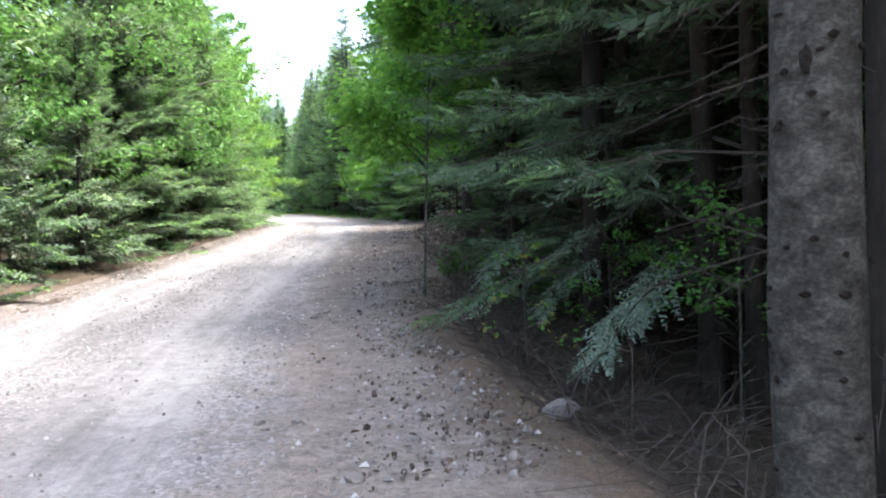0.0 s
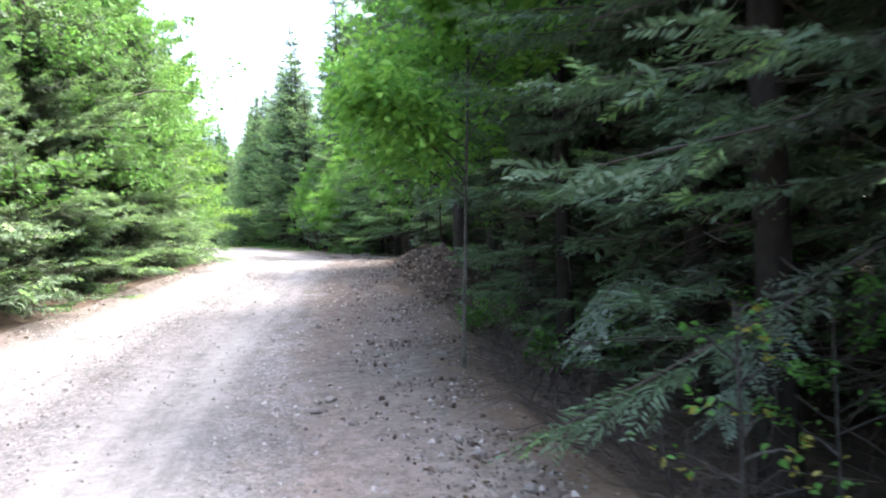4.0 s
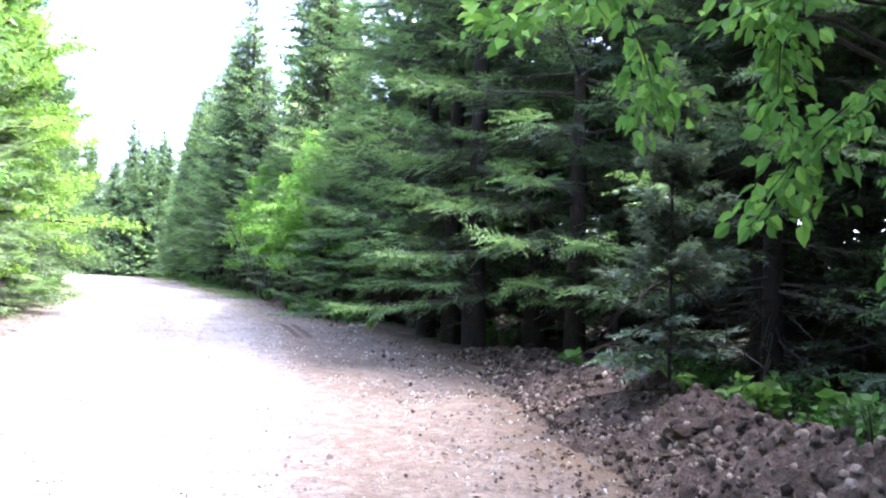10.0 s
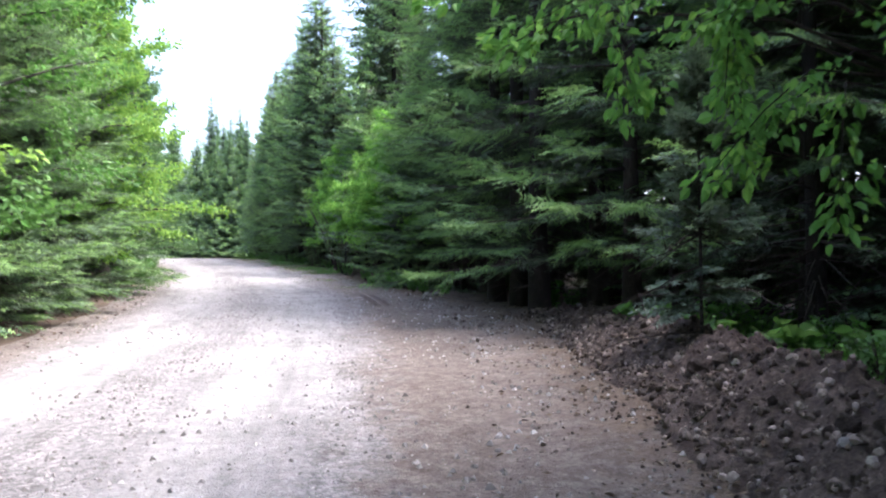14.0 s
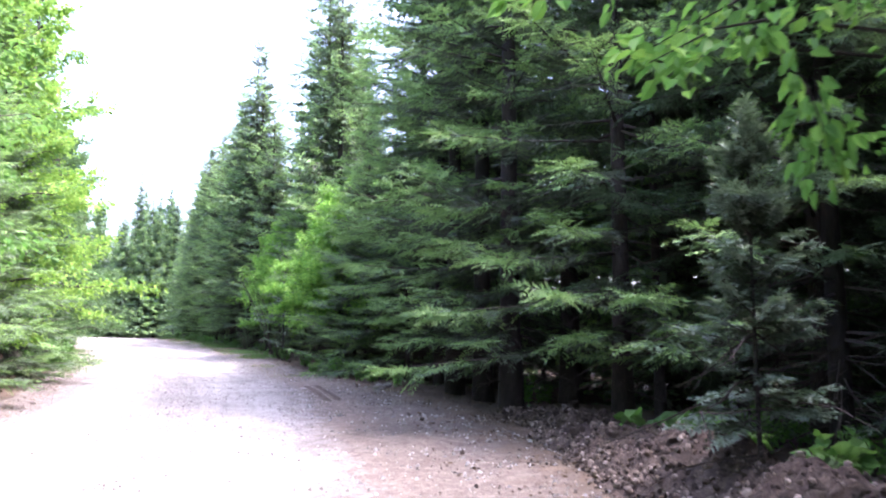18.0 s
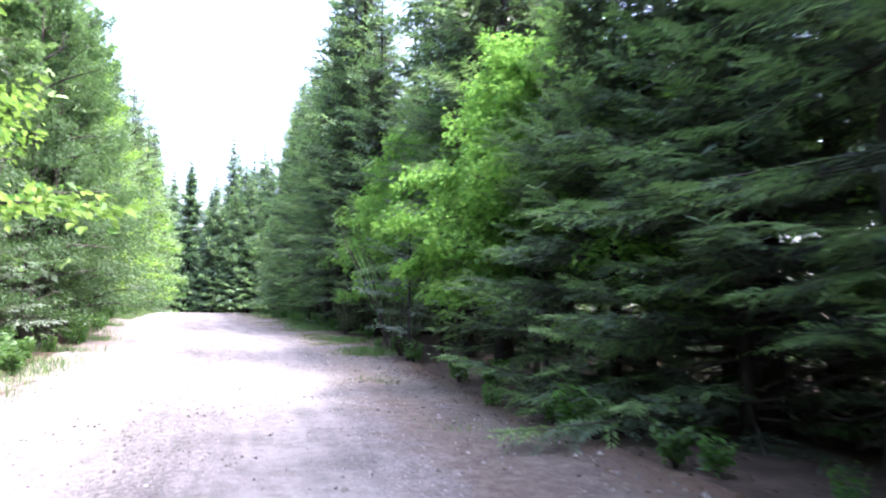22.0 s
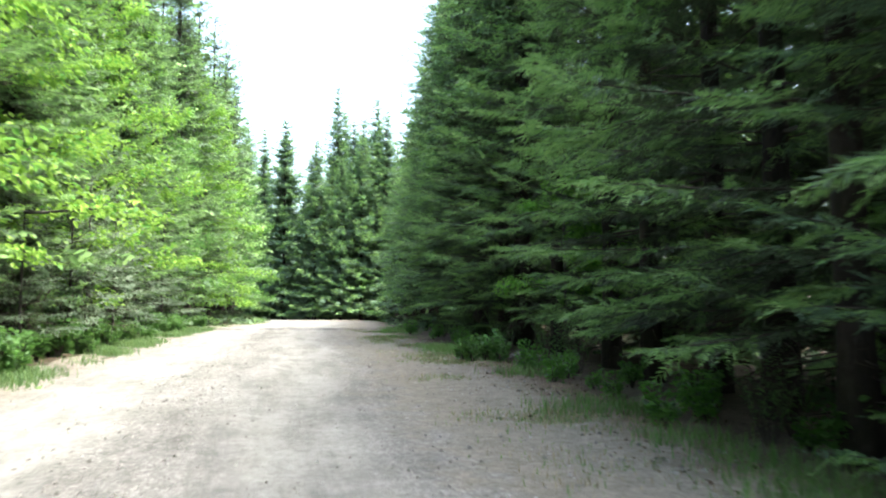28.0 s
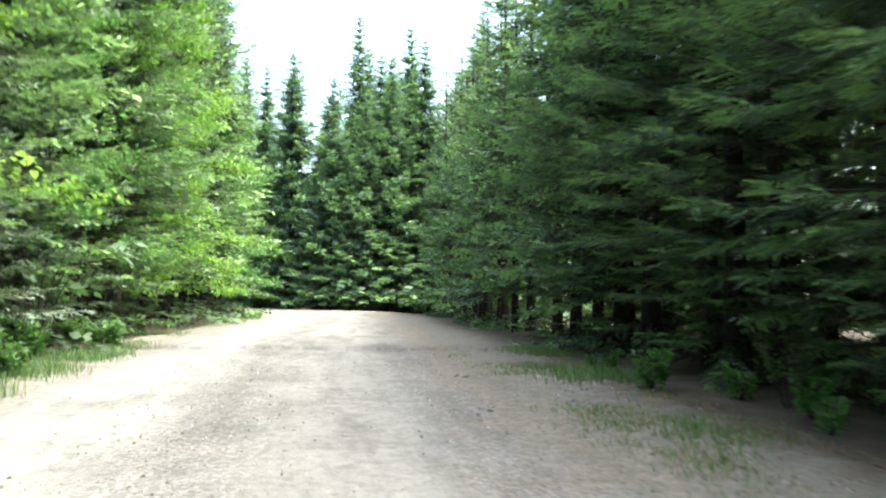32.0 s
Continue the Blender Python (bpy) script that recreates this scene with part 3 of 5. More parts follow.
def stand(ob, x, y, turn=0.0, size=1.0, sink=0.05, tall=None):
    ob.matrix_basis = Matrix.Translation((x, y, ground_z(x, y) - sink)) @ Matrix.Rotation(turn, 4, "Z") @ Matrix.Diagonal((size, size, tall or size, 1))
    return ob


def again(ob, x, y, turn, size, sink=0.05, tall=None):
    c = copy_thing(ob, Matrix.Identity(4))
    return stand(c, x, y, turn, size, sink, tall)


# ---- ground sheet and road ----
def build_ground():
    offs = np.r_[-900, -400, -200, -110, -70, -45, -32, -24, -18, -14, -11, -9, -7.5, np.arange(-6.5, 8.01, 0.5), 9, 10.5, 12.5, 15, 18, 22, 27, 34, 45, 70, 110, 200, 400, 900]
    ys = np.r_[-900, -400, -200, -100, -60, -40, -28, -20, -14, np.arange(-10, 112, 0.6), np.arange(113, 150, 2.5), 155, 165, 180, 200, 230, 270, 330, 420, 600, 900, 1500]
    verts = []
    for y in ys:
        c = 0.5 * float(along(LEFT, y) + along(FOREST, y))
        for o in offs:
            verts.append((c + o, y, ground_z(c + o, y)))
    n = len(offs)
    i, j = np.meshgrid(np.arange(len(ys) - 1), np.arange(n - 1), indexing="ij")
    q = np.stack([i * n + j, i * n + j + 1, (i + 1) * n + j + 1, (i + 1) * n + j], -1).reshape(-1, 4)
    ob = new("ground", mesh_of("ground", verts, q, [M_FLOOR], None, True))
    tagged(ob, "brown forest floor of needles, litter and soil", "ground", "", "structure")


def build_road():
    """One strip over the ground: gravel between the wheel-worn edges, dirt shoulder on the right, its borders sinking into the soil."""
    us = np.r_[-0.14, -0.07, np.linspace(0, 1, 27)]
    ys = np.r_[np.arange(-20, 112, 0.35), np.arange(112, 200, 1.5)]
    verts, uvs = [], []
    for y in ys:
        l, r, f = (float(along(t, y)) for t in (LEFT, RIGHT, FOREST))
        row = [(l + u * (r - l), u) for u in us] + [(r + (f - r + 0.5) * k, 1 + k) for k in np.linspace(0, 1, 19)[1:]]
        for c, (x, u) in enumerate(row):
            dz = -0.05 if c in (0, len(row) - 1) else 0.012 if y < 112 else 0.08
            bump = 0.02 * wave(x, y, 1.1, 9.0) + 0.012 * wave(x, y, 3.3, 2.0)
            if u > 1.02:
                bump = 2.6 * bump + 0.012 * wave(x, y, 7.0, 3.0)
            verts.append((x, y, ground_z(x, y) + dz + 0.018 + max(bump, -0.02)))
            uvs.append((u, y))
    n = len(us) + 18
    i, j = np.meshgrid(np.arange(len(ys) - 1), np.arange(n - 1), indexing="ij")
    q = np.stack([i * n + j, i * n + j + 1, (i + 1) * n + j + 1, (i + 1) * n + j], -1).reshape(-1, 4)
    me = mesh_of("road", verts, q, [M_ROAD], None, True)
    lay = me.uv_layers.new(name="UVMap")
    lay.data.foreach_set("uv", np.asarray(uvs, np.float32)[q.ravel()].ravel())
    tagged(new("road", me), "pale gravel forest road with wheel tracks and a brown dirt shoulder", "road", "", "structure")


build_ground()
build_road()

# ---- forest ----
rnd = random.Random(11)
SPRUCE_EDGE = "tall dark green spruce with low boughs at the forest edge"
SPRUCE_IN = "tall forest spruce with a bare dark trunk and a high crown"
SPRUCE_FAR = "tall spruce in the wood farther along the road"
SPRUCE_YOUNG = "young dense green spruce beside the gravel road"

edge_a = spruce("spruce", 1, 17.5, 3.1, 0.5, 235, 11, 4, 0.19, SPRUCE_EDGE, None, 14, fresh=0.5, fine=6.5, shape=0.62, lowcut=0.6)
edge_b = spruce("spruce", 2, 19.5, 3.3, 0.6, 250, 11, 4, 0.22, SPRUCE_EDGE, None, 16, fresh=0.35, sag=0.12, fine=6.5, shape=0.6, lowcut=0.6)
edge_c = spruce("spruce", 3, 14.5, 2.8, 0.4, 215, 11, 4, 0.16, SPRUCE_EDGE, None, 10, fresh=0.55, tilt_up=0.6, mats=[M_FIRBLUE, M_TIP, M_TWIG], fine=6.5, shape=0.65, lowcut=0.6)
# edge_d: painted inner shade reaches farther out along the boughs
edge_d = spruce("spruce", 18, 18.0, 3.3, 1.0, 170, 11, 4, 0.2, SPRUCE_EDGE, None, 20, fresh=0.7, fine=9.0, shape=0.6, lowcut=0.5, tier=0.75, inner_shade=(0.5, 0.85))
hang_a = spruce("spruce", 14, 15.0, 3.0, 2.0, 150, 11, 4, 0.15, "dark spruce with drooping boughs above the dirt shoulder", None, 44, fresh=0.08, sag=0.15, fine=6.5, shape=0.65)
low_a = spruce("spruce", 15, 15.0, 3.1, 0.9, 170, 11, 3, 0.15, "spruce with a few long low boughs over the earth heap", None, 40, fresh=0.45, sag=0.1, fine=6.0, shape=0.65, tier=0.8, lowcut=0.1)
mid_a = spruce("spruce", 4, 17.0, 3.0, 0.4, 140, 8, 3, 0.18, SPRUCE_FAR, fresh=0.45, fat=1.6, shape=0.65)
mid_b = spruce("spruce", 5, 19.0, 2.9, 0.6, 150, 8, 3, 0.2, SPRUCE_FAR, fresh=0.4, ragged=0.3, fat=1.6, shape=0.65)
far_a = spruce("spruce", 6, 21.0, 3.9, 0.3, 420, 8, 3, 0.2, SPRUCE_FAR, fresh=0.45, mats=[M_FIRBLUE, M_TIP, M_TWIG], fat=2.2, shape=0.72, inner_shade=(0.05, 0.2))
far_b = spruce("spruce", 7, 25.0, 3.9, 0.3, 460, 8, 3, 0.2, SPRUCE_FAR, fresh=0.45, mats=[M_FIRBLUE, M_TIP, M_TWIG], ragged=0.3, fat=2.2, shape=0.74, inner_shade=(0.05, 0.2))
in_a = spruce("spruce", 8, 16.0, 2.6, 5.0, 150, 10, 5, 0.14, SPRUCE_IN, None, 40, fresh=0.05, fat=1.3)
in_b = spruce("spruce", 9, 17.0, 2.8, 3.4, 160, 10, 5, 0.17, SPRUCE_IN, None, 44, fresh=0.05, fat=1.3)
in_c = spruce("spruce", 10, 14.0, 2.3, 4.0, 140, 10, 5, 0.10, SPRUCE_IN, None, 36, fresh=0.05, fat=1.3)
yng_a = spruce("young_spruce", 11, 4.8, 1.7, 0.12, 120, 12, 4, 0.06, SPRUCE_YOUNG, fresh=0.25, sag=0.05, tilt_up=0.8, mats=[M_FIRBLUE, M_TIP, M_TWIG], fat=0.75, tier=0.22)
yng_b = spruce("young_spruce", 12, 5.8, 1.85, 0.12, 135, 12, 4, 0.07, SPRUCE_YOUNG, fresh=0.25, sag=0.06, tilt_up=0.75, fat=0.75, tier=0.25)
yng_c = spruce("young_spruce", 13, 3.4, 1.3, 0.08, 95, 11, 4, 0.045, SPRUCE_YOUNG, fresh=0.25, sag=0.05, tilt_up=0.8, fat=0.75, tier=0.2)
used = set()


def plant(kind, x, y, size=1.0, tall=None, group="", sink=0.08):
    turn = rnd.uniform(0, 6.28)
    ob = stand(kind, x, y, turn, size, sink, tall) if kind not in used else again(kind, x, y, turn, size, sink, tall)
    used.add(kind)
    if group:
        ob["group"] = group
    return ob


def at(table, y):
    return float(along(table, y))


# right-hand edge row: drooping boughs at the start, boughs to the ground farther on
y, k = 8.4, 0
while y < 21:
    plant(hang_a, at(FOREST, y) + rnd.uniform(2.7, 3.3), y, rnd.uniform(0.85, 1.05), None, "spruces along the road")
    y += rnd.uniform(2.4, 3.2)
plant(edge_d, 5.9, 38.7, 0.95, None, "spruces along the road")
# low_b: painted inner shade as wide as on edge_d
low_b = spruce("spruce", 19, 14.0, 2.7, 2.8, 120, 11, 4, 0.15, "spruce with long low boughs reaching over the earth heap", None, 40, fresh=0.75, sag=0.1, fine=9.0, shape=0.65, tier=0.75, inner_shade=(0.5, 0.85),
               extra=[(2.15, -2.284, 3.3), (2.0, 3.14, 3.0), (1.5, -2.31, 2.3), (1.35, 3.06, 3.6), (3.7, 2.64, 3.05), (2.6, -2.8, 2.6), (2.9, -2.3, 2.8), (1.7, -1.75, 2.8), (2.1, -1.95, 3.2)])
stand(low_b, 6.6, 35.9)
plant(low_a, 8.1, 33.2, 0.9, None, "spruces along the road")
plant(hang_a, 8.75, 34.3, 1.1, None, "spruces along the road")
for x, y, s in ((6.2, 41.2, 0.97), (6.3, 43.6, 1.0), (6.7, 46.2, 1.0), (6.7, 48.6, 0.95), (7.6, 40.0, 1.0), (7.9, 44.8, 1.0)):
    plant(edge_d, x, y, s, None, "spruces along the road")
y, k = 57.2, 0
while y < 152:
    kind = edge_d if 78 < y < 99 else (edge_a, edge_b, edge_c)[k % 3] if y < 112 else (mid_a, mid_b)[k % 2]
    plant(kind, at(FOREST, y) + (rnd.uniform(1.9, 2.4) if y < 68 else rnd.uniform(1.2, 1.6) if y < 80 else rnd.uniform(2.0, 2.5)) + (2.0 if 61.5 < y < 68 or 89.5 < y < 92 else 0.0), y, rnd.uniform(0.92, 1.04) * (0.97 if y < 112 else 0.9), None, "spruces along the road")
    y += rnd.uniform(2.1, 2.7)
    k += 1
# a second row behind it
y = 40.0
while y < 120:
    if not 49.5 < y < 60:
        plant(rnd.choice((mid_a, mid_b)), at(FOREST, y) + 4.6 + rnd.uniform(-0.6, 0.6), y, rnd.uniform(0.82, 0.92), None, "spruces in the wood")
    y += rnd.uniform(2.8, 3.6)
# the dark open wood on the right at the start
for row in range(5):
    y = -6.0 + rnd.uniform(0, 2)
    while y < 39:
        x = at(FOREST, y) + 2.6 + row * 2.5 + rnd.uniform(-0.9, 0.9)
        if not (y < 1.5 and x < 7) and not (row == 0 and (y < 22 or 23.5 < y < 37)) and not (row == 1 and 29 < y < 36):
            plant(rnd.choice((in_a, in_b, in_c) if row < 3 else (mid_a, mid_b, in_b)), x, y, rnd.uniform(0.85, 1.1), None, "trees of the dark wood")
        y += rnd.uniform(2.3, 3.6)
for x, y in ((3.6, 5.2), (4.3, 7.7), (3.3, 9.6), (4.0, 11.9), (3.4, 14.2), (4.7, 2.2), (3.7, 16.4), (5.0, 9.9), (5.7, 25.4), (5.4, 21.4), (6.6, 23.2)):
    plant(rnd.choice((in_a, in_c)), x, y, rnd.uniform(0.9, 1.1), None, "trees of the dark wood")
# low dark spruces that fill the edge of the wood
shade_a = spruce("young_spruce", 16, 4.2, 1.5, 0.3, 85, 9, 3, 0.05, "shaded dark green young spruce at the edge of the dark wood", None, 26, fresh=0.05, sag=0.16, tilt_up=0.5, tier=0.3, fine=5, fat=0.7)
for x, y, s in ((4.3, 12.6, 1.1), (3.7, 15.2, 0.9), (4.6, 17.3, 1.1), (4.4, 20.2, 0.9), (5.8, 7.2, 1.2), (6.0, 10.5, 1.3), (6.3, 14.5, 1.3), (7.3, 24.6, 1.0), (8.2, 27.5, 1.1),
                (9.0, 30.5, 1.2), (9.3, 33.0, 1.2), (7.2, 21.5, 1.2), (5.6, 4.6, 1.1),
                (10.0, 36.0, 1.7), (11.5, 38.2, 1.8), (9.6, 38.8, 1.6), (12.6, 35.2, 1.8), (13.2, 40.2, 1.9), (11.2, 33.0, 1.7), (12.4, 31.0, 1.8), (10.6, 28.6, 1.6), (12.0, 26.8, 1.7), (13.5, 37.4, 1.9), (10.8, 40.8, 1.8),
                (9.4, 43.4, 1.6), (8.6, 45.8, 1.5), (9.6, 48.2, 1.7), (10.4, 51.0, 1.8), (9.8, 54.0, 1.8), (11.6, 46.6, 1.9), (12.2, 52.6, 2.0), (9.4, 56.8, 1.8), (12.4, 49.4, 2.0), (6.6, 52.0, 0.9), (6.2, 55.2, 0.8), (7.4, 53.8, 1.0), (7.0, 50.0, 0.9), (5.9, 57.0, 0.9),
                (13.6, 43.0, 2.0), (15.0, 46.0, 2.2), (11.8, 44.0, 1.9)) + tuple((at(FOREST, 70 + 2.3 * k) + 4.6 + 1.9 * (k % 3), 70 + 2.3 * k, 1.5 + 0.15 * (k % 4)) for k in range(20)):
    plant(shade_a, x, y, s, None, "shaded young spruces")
# left-hand young row, then taller ones behind
y, k = 8.0, 0
while y < 37:
    plant((yng_a, yng_b, yng_c)[k % 3], at(LEFT, y) - rnd.uniform(1.2, 1.8), y, rnd.uniform(0.8, 1.05), None, "young spruces beside the road")
    y += rnd.uniform(2.0, 2.9) if y < 22 else rnd.uniform(2.6, 3.4)
    k += 1
yng_d = spruce("young_spruce", 17, 8.6, 2.3, 0.15, 190, 12, 4, 0.09, "dense green half-grown spruce with boughs down to the road edge", fresh=0.38, sag=0.06, tilt_up=0.7, fat=0.85, tier=0.3, shape=0.7, fine=4.5)
y = 22.0
while y < 48:
    plant(yng_d, at(LEFT, y) - rnd.uniform(1.7, 2.2), y, rnd.uniform(0.85, 1.08), None, "young spruces beside the road")
    y += rnd.uniform(1.9, 2.6)
for x, y, s in ((5.4, 50.2, 0.95), (6.2, 48.2, 1.05), (5.3, 51.9, 0.75)):
    plant(yng_d, x, y, s, None, "spruces along the road")
y = 5.0
while y < 60:
    plant(rnd.choice((mid_a, mid_b, edge_c)), at(LEFT, y) - 4.3 + rnd.uniform(-0.6, 0.6), y, rnd.uniform(0.75, 0.95), None, "spruces in the wood")
    y += rnd.uniform(2.6, 3.8)
y = 53.0
while y < 72:
    plant(rnd.choice((edge_b, edge_a)), at(LEFT, y) - rnd.uniform(3.6, 4.4), y, rnd.uniform(0.55, 0.75), None, "spruces along the road")
    y += rnd.uniform(2.4, 3.2)
y = 60.0
while y < 150:
    plant(rnd.choice((mid_a, mid_b)), at(LEFT, y) - 3.8 + rnd.uniform(-0.6, 0.6), y, rnd.uniform(1.0, 1.2), None, "spruces in the wood")
    y += rnd.uniform(3.2, 4.4)
for y in (62.3, 66.6, 71.3, 76, 81, 85.8, 90.6, 95.6, 101, 107.5, 114.5):
    plant(rnd.choice((edge_c, mid_a, yng_b)), at(LEFT, y) - rnd.uniform(1.7, 2.3), y, rnd.uniform(0.6, 0.95), None, "spruces along the road")
y = 84.0
while y < 128:
    plant(rnd.choice((edge_a, edge_b)), at(LEFT, y) - rnd.uniform(2.6, 3.4), y, rnd.uniform(0.86, 1.02), None, "spruces along the road")
    y += rnd.uniform(3.0, 4.2)
# far spruces that close the bend
for row in range(3):
    x = -62.0 + row
    while x < 24:
        y = 163 + row * 7 + rnd.uniform(-2, 2)
        if not at(LEFT, y) - 1.8 < x < at(FOREST, y) + 1.0:
            plant(rnd.choice((far_a, far_b)), x, y, rnd.uniform(0.75, 1.25), None, "far spruces")
        x += rnd.uniform(2.0, 3.2)
plant(far_b, -11.8, 174, 1.0, 1.2, "far spruces")


def deep_wood():
    """The depth of the wood behind the nearer rows, too far in to tell the trees apart."""
    rng = np.random.default_rng(77)
    kinds = []
    for k in range(2):
        me = spruce_crown(90 + k, 16.5, 3.5, 0.15 + 0.3 * k, 40, 3, 1, fresh=0.15, fat=2.6)
        co = np.empty(len(me.vertices) * 3, np.float32)
        me.vertices.foreach_get("co", co)
        mi = np.empty(len(me.polygons), np.int32)
        me.polygons.foreach_get("material_index", mi)
        ix = np.empty(len(me.loops), np.int32)
        me.loops.foreach_get("vertex_index", ix)
        kinds.append((co.reshape(-1, 3), ix.reshape(-1, 3), mi))
    heap_v, heap_f, heap_m, n = [], [], [], 0
    spots = []
    for row in range(5):
        y = -14.0
        while y < 135:
            spots.append((at(FOREST, y) + (14.5 if y < 39 else 8.5) + row * 3.6 + rnd.uniform(-1.2, 1.2), y + rnd.uniform(-1, 1)))
            spots.append((at(LEFT, y) - 8.5 - row * 4.0 + rnd.uniform(-1.2, 1.2), y + rnd.uniform(-1, 1)))
            if y < 48:
                spots.append((at(FOREST, y) + 12.5 + row * 3.3 + rnd.uniform(-1.2, 1.2), y + 1.8 + rnd.uniform(-1, 1)))
            y += 3.7
    spots = [(x, y) for x, y in spots if not (44 < y < 54 and 0 < x - at(FOREST, y) < 11)]
    for i in range(90):
        x, y = rnd.uniform(-30, 30), rnd.uniform(-42, -14)
        if not at(LEFT, y) - 2.5 < x < at(FOREST, y) + 2.5:
            spots.append((x, y))
    for i in range(110):
        x, y = rnd.uniform(-85, 50), rnd.uniform(178, 225)
        if not at(LEFT, y) - 4 < x < at(FOREST, y) + 3:
            spots.append((x, y))
    for x, y in spots:
        co, ix, mi = kinds[rng.integers(2)]
        a, s = rng.uniform(0, 6.28), rng.uniform(0.8, 1.15) * (1.25 if y > 150 else 1.0)
        c, d = math.cos(a) * s, math.sin(a) * s
        v = np.stack([co[:, 0] * c - co[:, 1] * d + x, co[:, 0] * d + co[:, 1] * c + y, co[:, 2] * s + ground_z(x, y)], 1)
        heap_v.append(v)
        heap_f.append(ix + n)
        heap_m.append(mi)
        n += len(v)
    me = mesh_of("deep_wood", np.concatenate(heap_v), np.concatenate(heap_f), [M_NEEDLE, M_TIP, M_TWIG, M_OLDSHADE], np.concatenate(heap_m))
    tagged(new("deep_wood", me), "dense dark spruce wood behind the trees at the road", "forest", "", "stuff")


deep_wood()

# ---- broad-leaved trees ----
LEFT_BROAD = "light broad-leaved trees along the road"
beech = broad_tree("broadleaf_tree", 21, 9.5, 0.16, 0.9, 3.0, 28, 0.12, 56, "sunlit pale green broad-leaved tree at the road edge", mats=[M_LEAFPALE, M_LEAF], twigs=6, spread=0.22)
birch = broad_tree("broadleaf_tree", 22, 12.5, 0.2, 1.2, 3.0, 34, 0.135, 54, "tall yellow-green broad-leaved tree in the light", mats=[M_LEAFSUN, M_LEAF], twigs=6, spread=0.22)
grey = broad_tree("broadleaf_tree", 28, 9.0, 0.14, 0.5, 2.6, 30, 0.1, 60, "grey-green broad-leaved tree with leaves down to the road", mats=[M_ALDER, M_ALDER], twigs=6, spread=0.22)
for (y, off, s, kind) in ((19, 3.6, 1.25, beech), (23.5, 3.0, 1.3, beech), (28, 2.6, 1.3, beech), (32.5, 3.2, 1.0, birch), (36.5, 2.0, 1.05, beech), (45.6, 1.5, 0.8, birch), (48.2, 1.3, 0.9, birch), (50.4, 1.6, 0.8, birch), (47.0, 3.4, 1.0, birch),
                          (56.0, 3.0, 0.85, grey), (59.5, 2.2, 0.9, grey), (62.0, 1.6, 1.1, grey), (64.6, 1.5, 1.2, grey), (67.2, 1.6, 1.2, grey), (69.8, 1.7, 1.15, grey), (72.2, 1.8, 1.0, grey), (65.8, 3.4, 1.25, grey), (75.0, 1.9, 1.1, grey),
                          (79.0, 2.2, 1.1, birch), (83.5, 2.6, 1.05, birch), (88, 2.8, 1.15, birch), (93, 3.0, 1.1, birch), (98, 3.0, 1.15, birch), (104, 2.8, 1.1, birch), (111, 2.4, 1.15, beech), (118, 2.2, 1.15, birch), (126, 2.4, 1.2, birch), (135, 2.4, 1.2, beech)):
    plant(kind, at(LEFT, y) - off, y, s, None, LEFT_BROAD)
pine = spruce("young_pine", 33, 5.6, 1.5, 0.9, 62, 7, 5, 0.055, "airy grey-green young pine on the road verge", M_BARK, 8, fresh=0.0, sag=0.0, tilt_up=0.9, mats=[M_PINE, M_PINE, M_TWIG], tier=0.45, shape=0.6, inner_shade=(0.1, 0.3), fat=0.9)
for x, y, s in ((-5.2, 57.4, 0.8), (-10.2, 91.5, 0.85), (-10.6, 93.6, 1.0), (-10.7, 95.8, 0.8), (-11.6, 97.5, 1.05), (-11.5, 100.2, 0.9), (-12.2, 102.6, 1.0), (-12.4, 106.0, 0.9), (-13.2, 109.0, 1.0), (-9.9, 88.4, 0.7), (3.55, 58.7, 0.85)):
    plant(pine, x, y, s, None, "young pines on the verge")
# leaf mixes: bright for lit maples, dark with the canopy's shade in the colour
LIT_MAPLES = [M_MAPLE, M_LEAF]
SHADED_MAPLES = [M_LEAF, M_MAPLE]
overhang = broad_tree("maple_tree", 23, 7.8, 0.17, 2.9, 4.3, 26, 0.12, 56, "broad-leaved tree whose leafy boughs hang over the shoulder", twigs=9, bark=M_BARKDARK, toward=2.3, spread=0.2, el0=-0.05, rise=0.2, squash=0.95, pale=0.18, mats=SHADED_MAPLES)
stand(overhang, 4.35, 23.6)
again(overhang, 4.7, 17.6, 1.3, 0.95)
second = broad_tree("maple_tree", 27, 6.2, 0.05, 2.6, 2.2, 8, 0.115, 12, "young maple with drooping leafy shoots behind the earth heap", twigs=4, bark=M_BARKDARK, toward=3.4, spread=0.13, el0=0.0, rise=0.2, squash=1.1, pale=0.2, mats=SHADED_MAPLES,
                   shoots=[((-3.4, 0.1, 3.39), (-4.32, -0.1, 3.02)), ((-3.21, 0.25, 3.3), (-3.08, 0.05, 2.68)), ((-2.36, 0.05, 3.53), (-2.21, -0.15, 2.62)),
                           ((-1.03, 0.0, 3.17), (-2.5, -0.2, 2.14)), ((-1.43, -0.4, 2.83), (-1.68, -0.6, 1.82)), ((-3.22, 0.7, 4.09), (-4.81, 0.5, 3.53)),
                           ((-2.72, 0.4, 3.86), (-4.16, 0.2, 3.19)), ((-1.52, 0.1, 4.04), (-3.46, -0.1, 3.29)), ((-2.31, -0.2, 3.57), (-2.53, -0.4, 2.68)),
                           ((-1.61, -0.2, 2.96), (-2.63, -0.4, 2.19)), ((-2.02, 0.4, 4.18), (-4.01, 0.2, 3.66)), ((-1.65, -0.2, 3.6), (-2.83, -0.4, 3.15))])
stand(second, 4.64, 26.96, 0.0, 0.6, -0.08, 0.7)
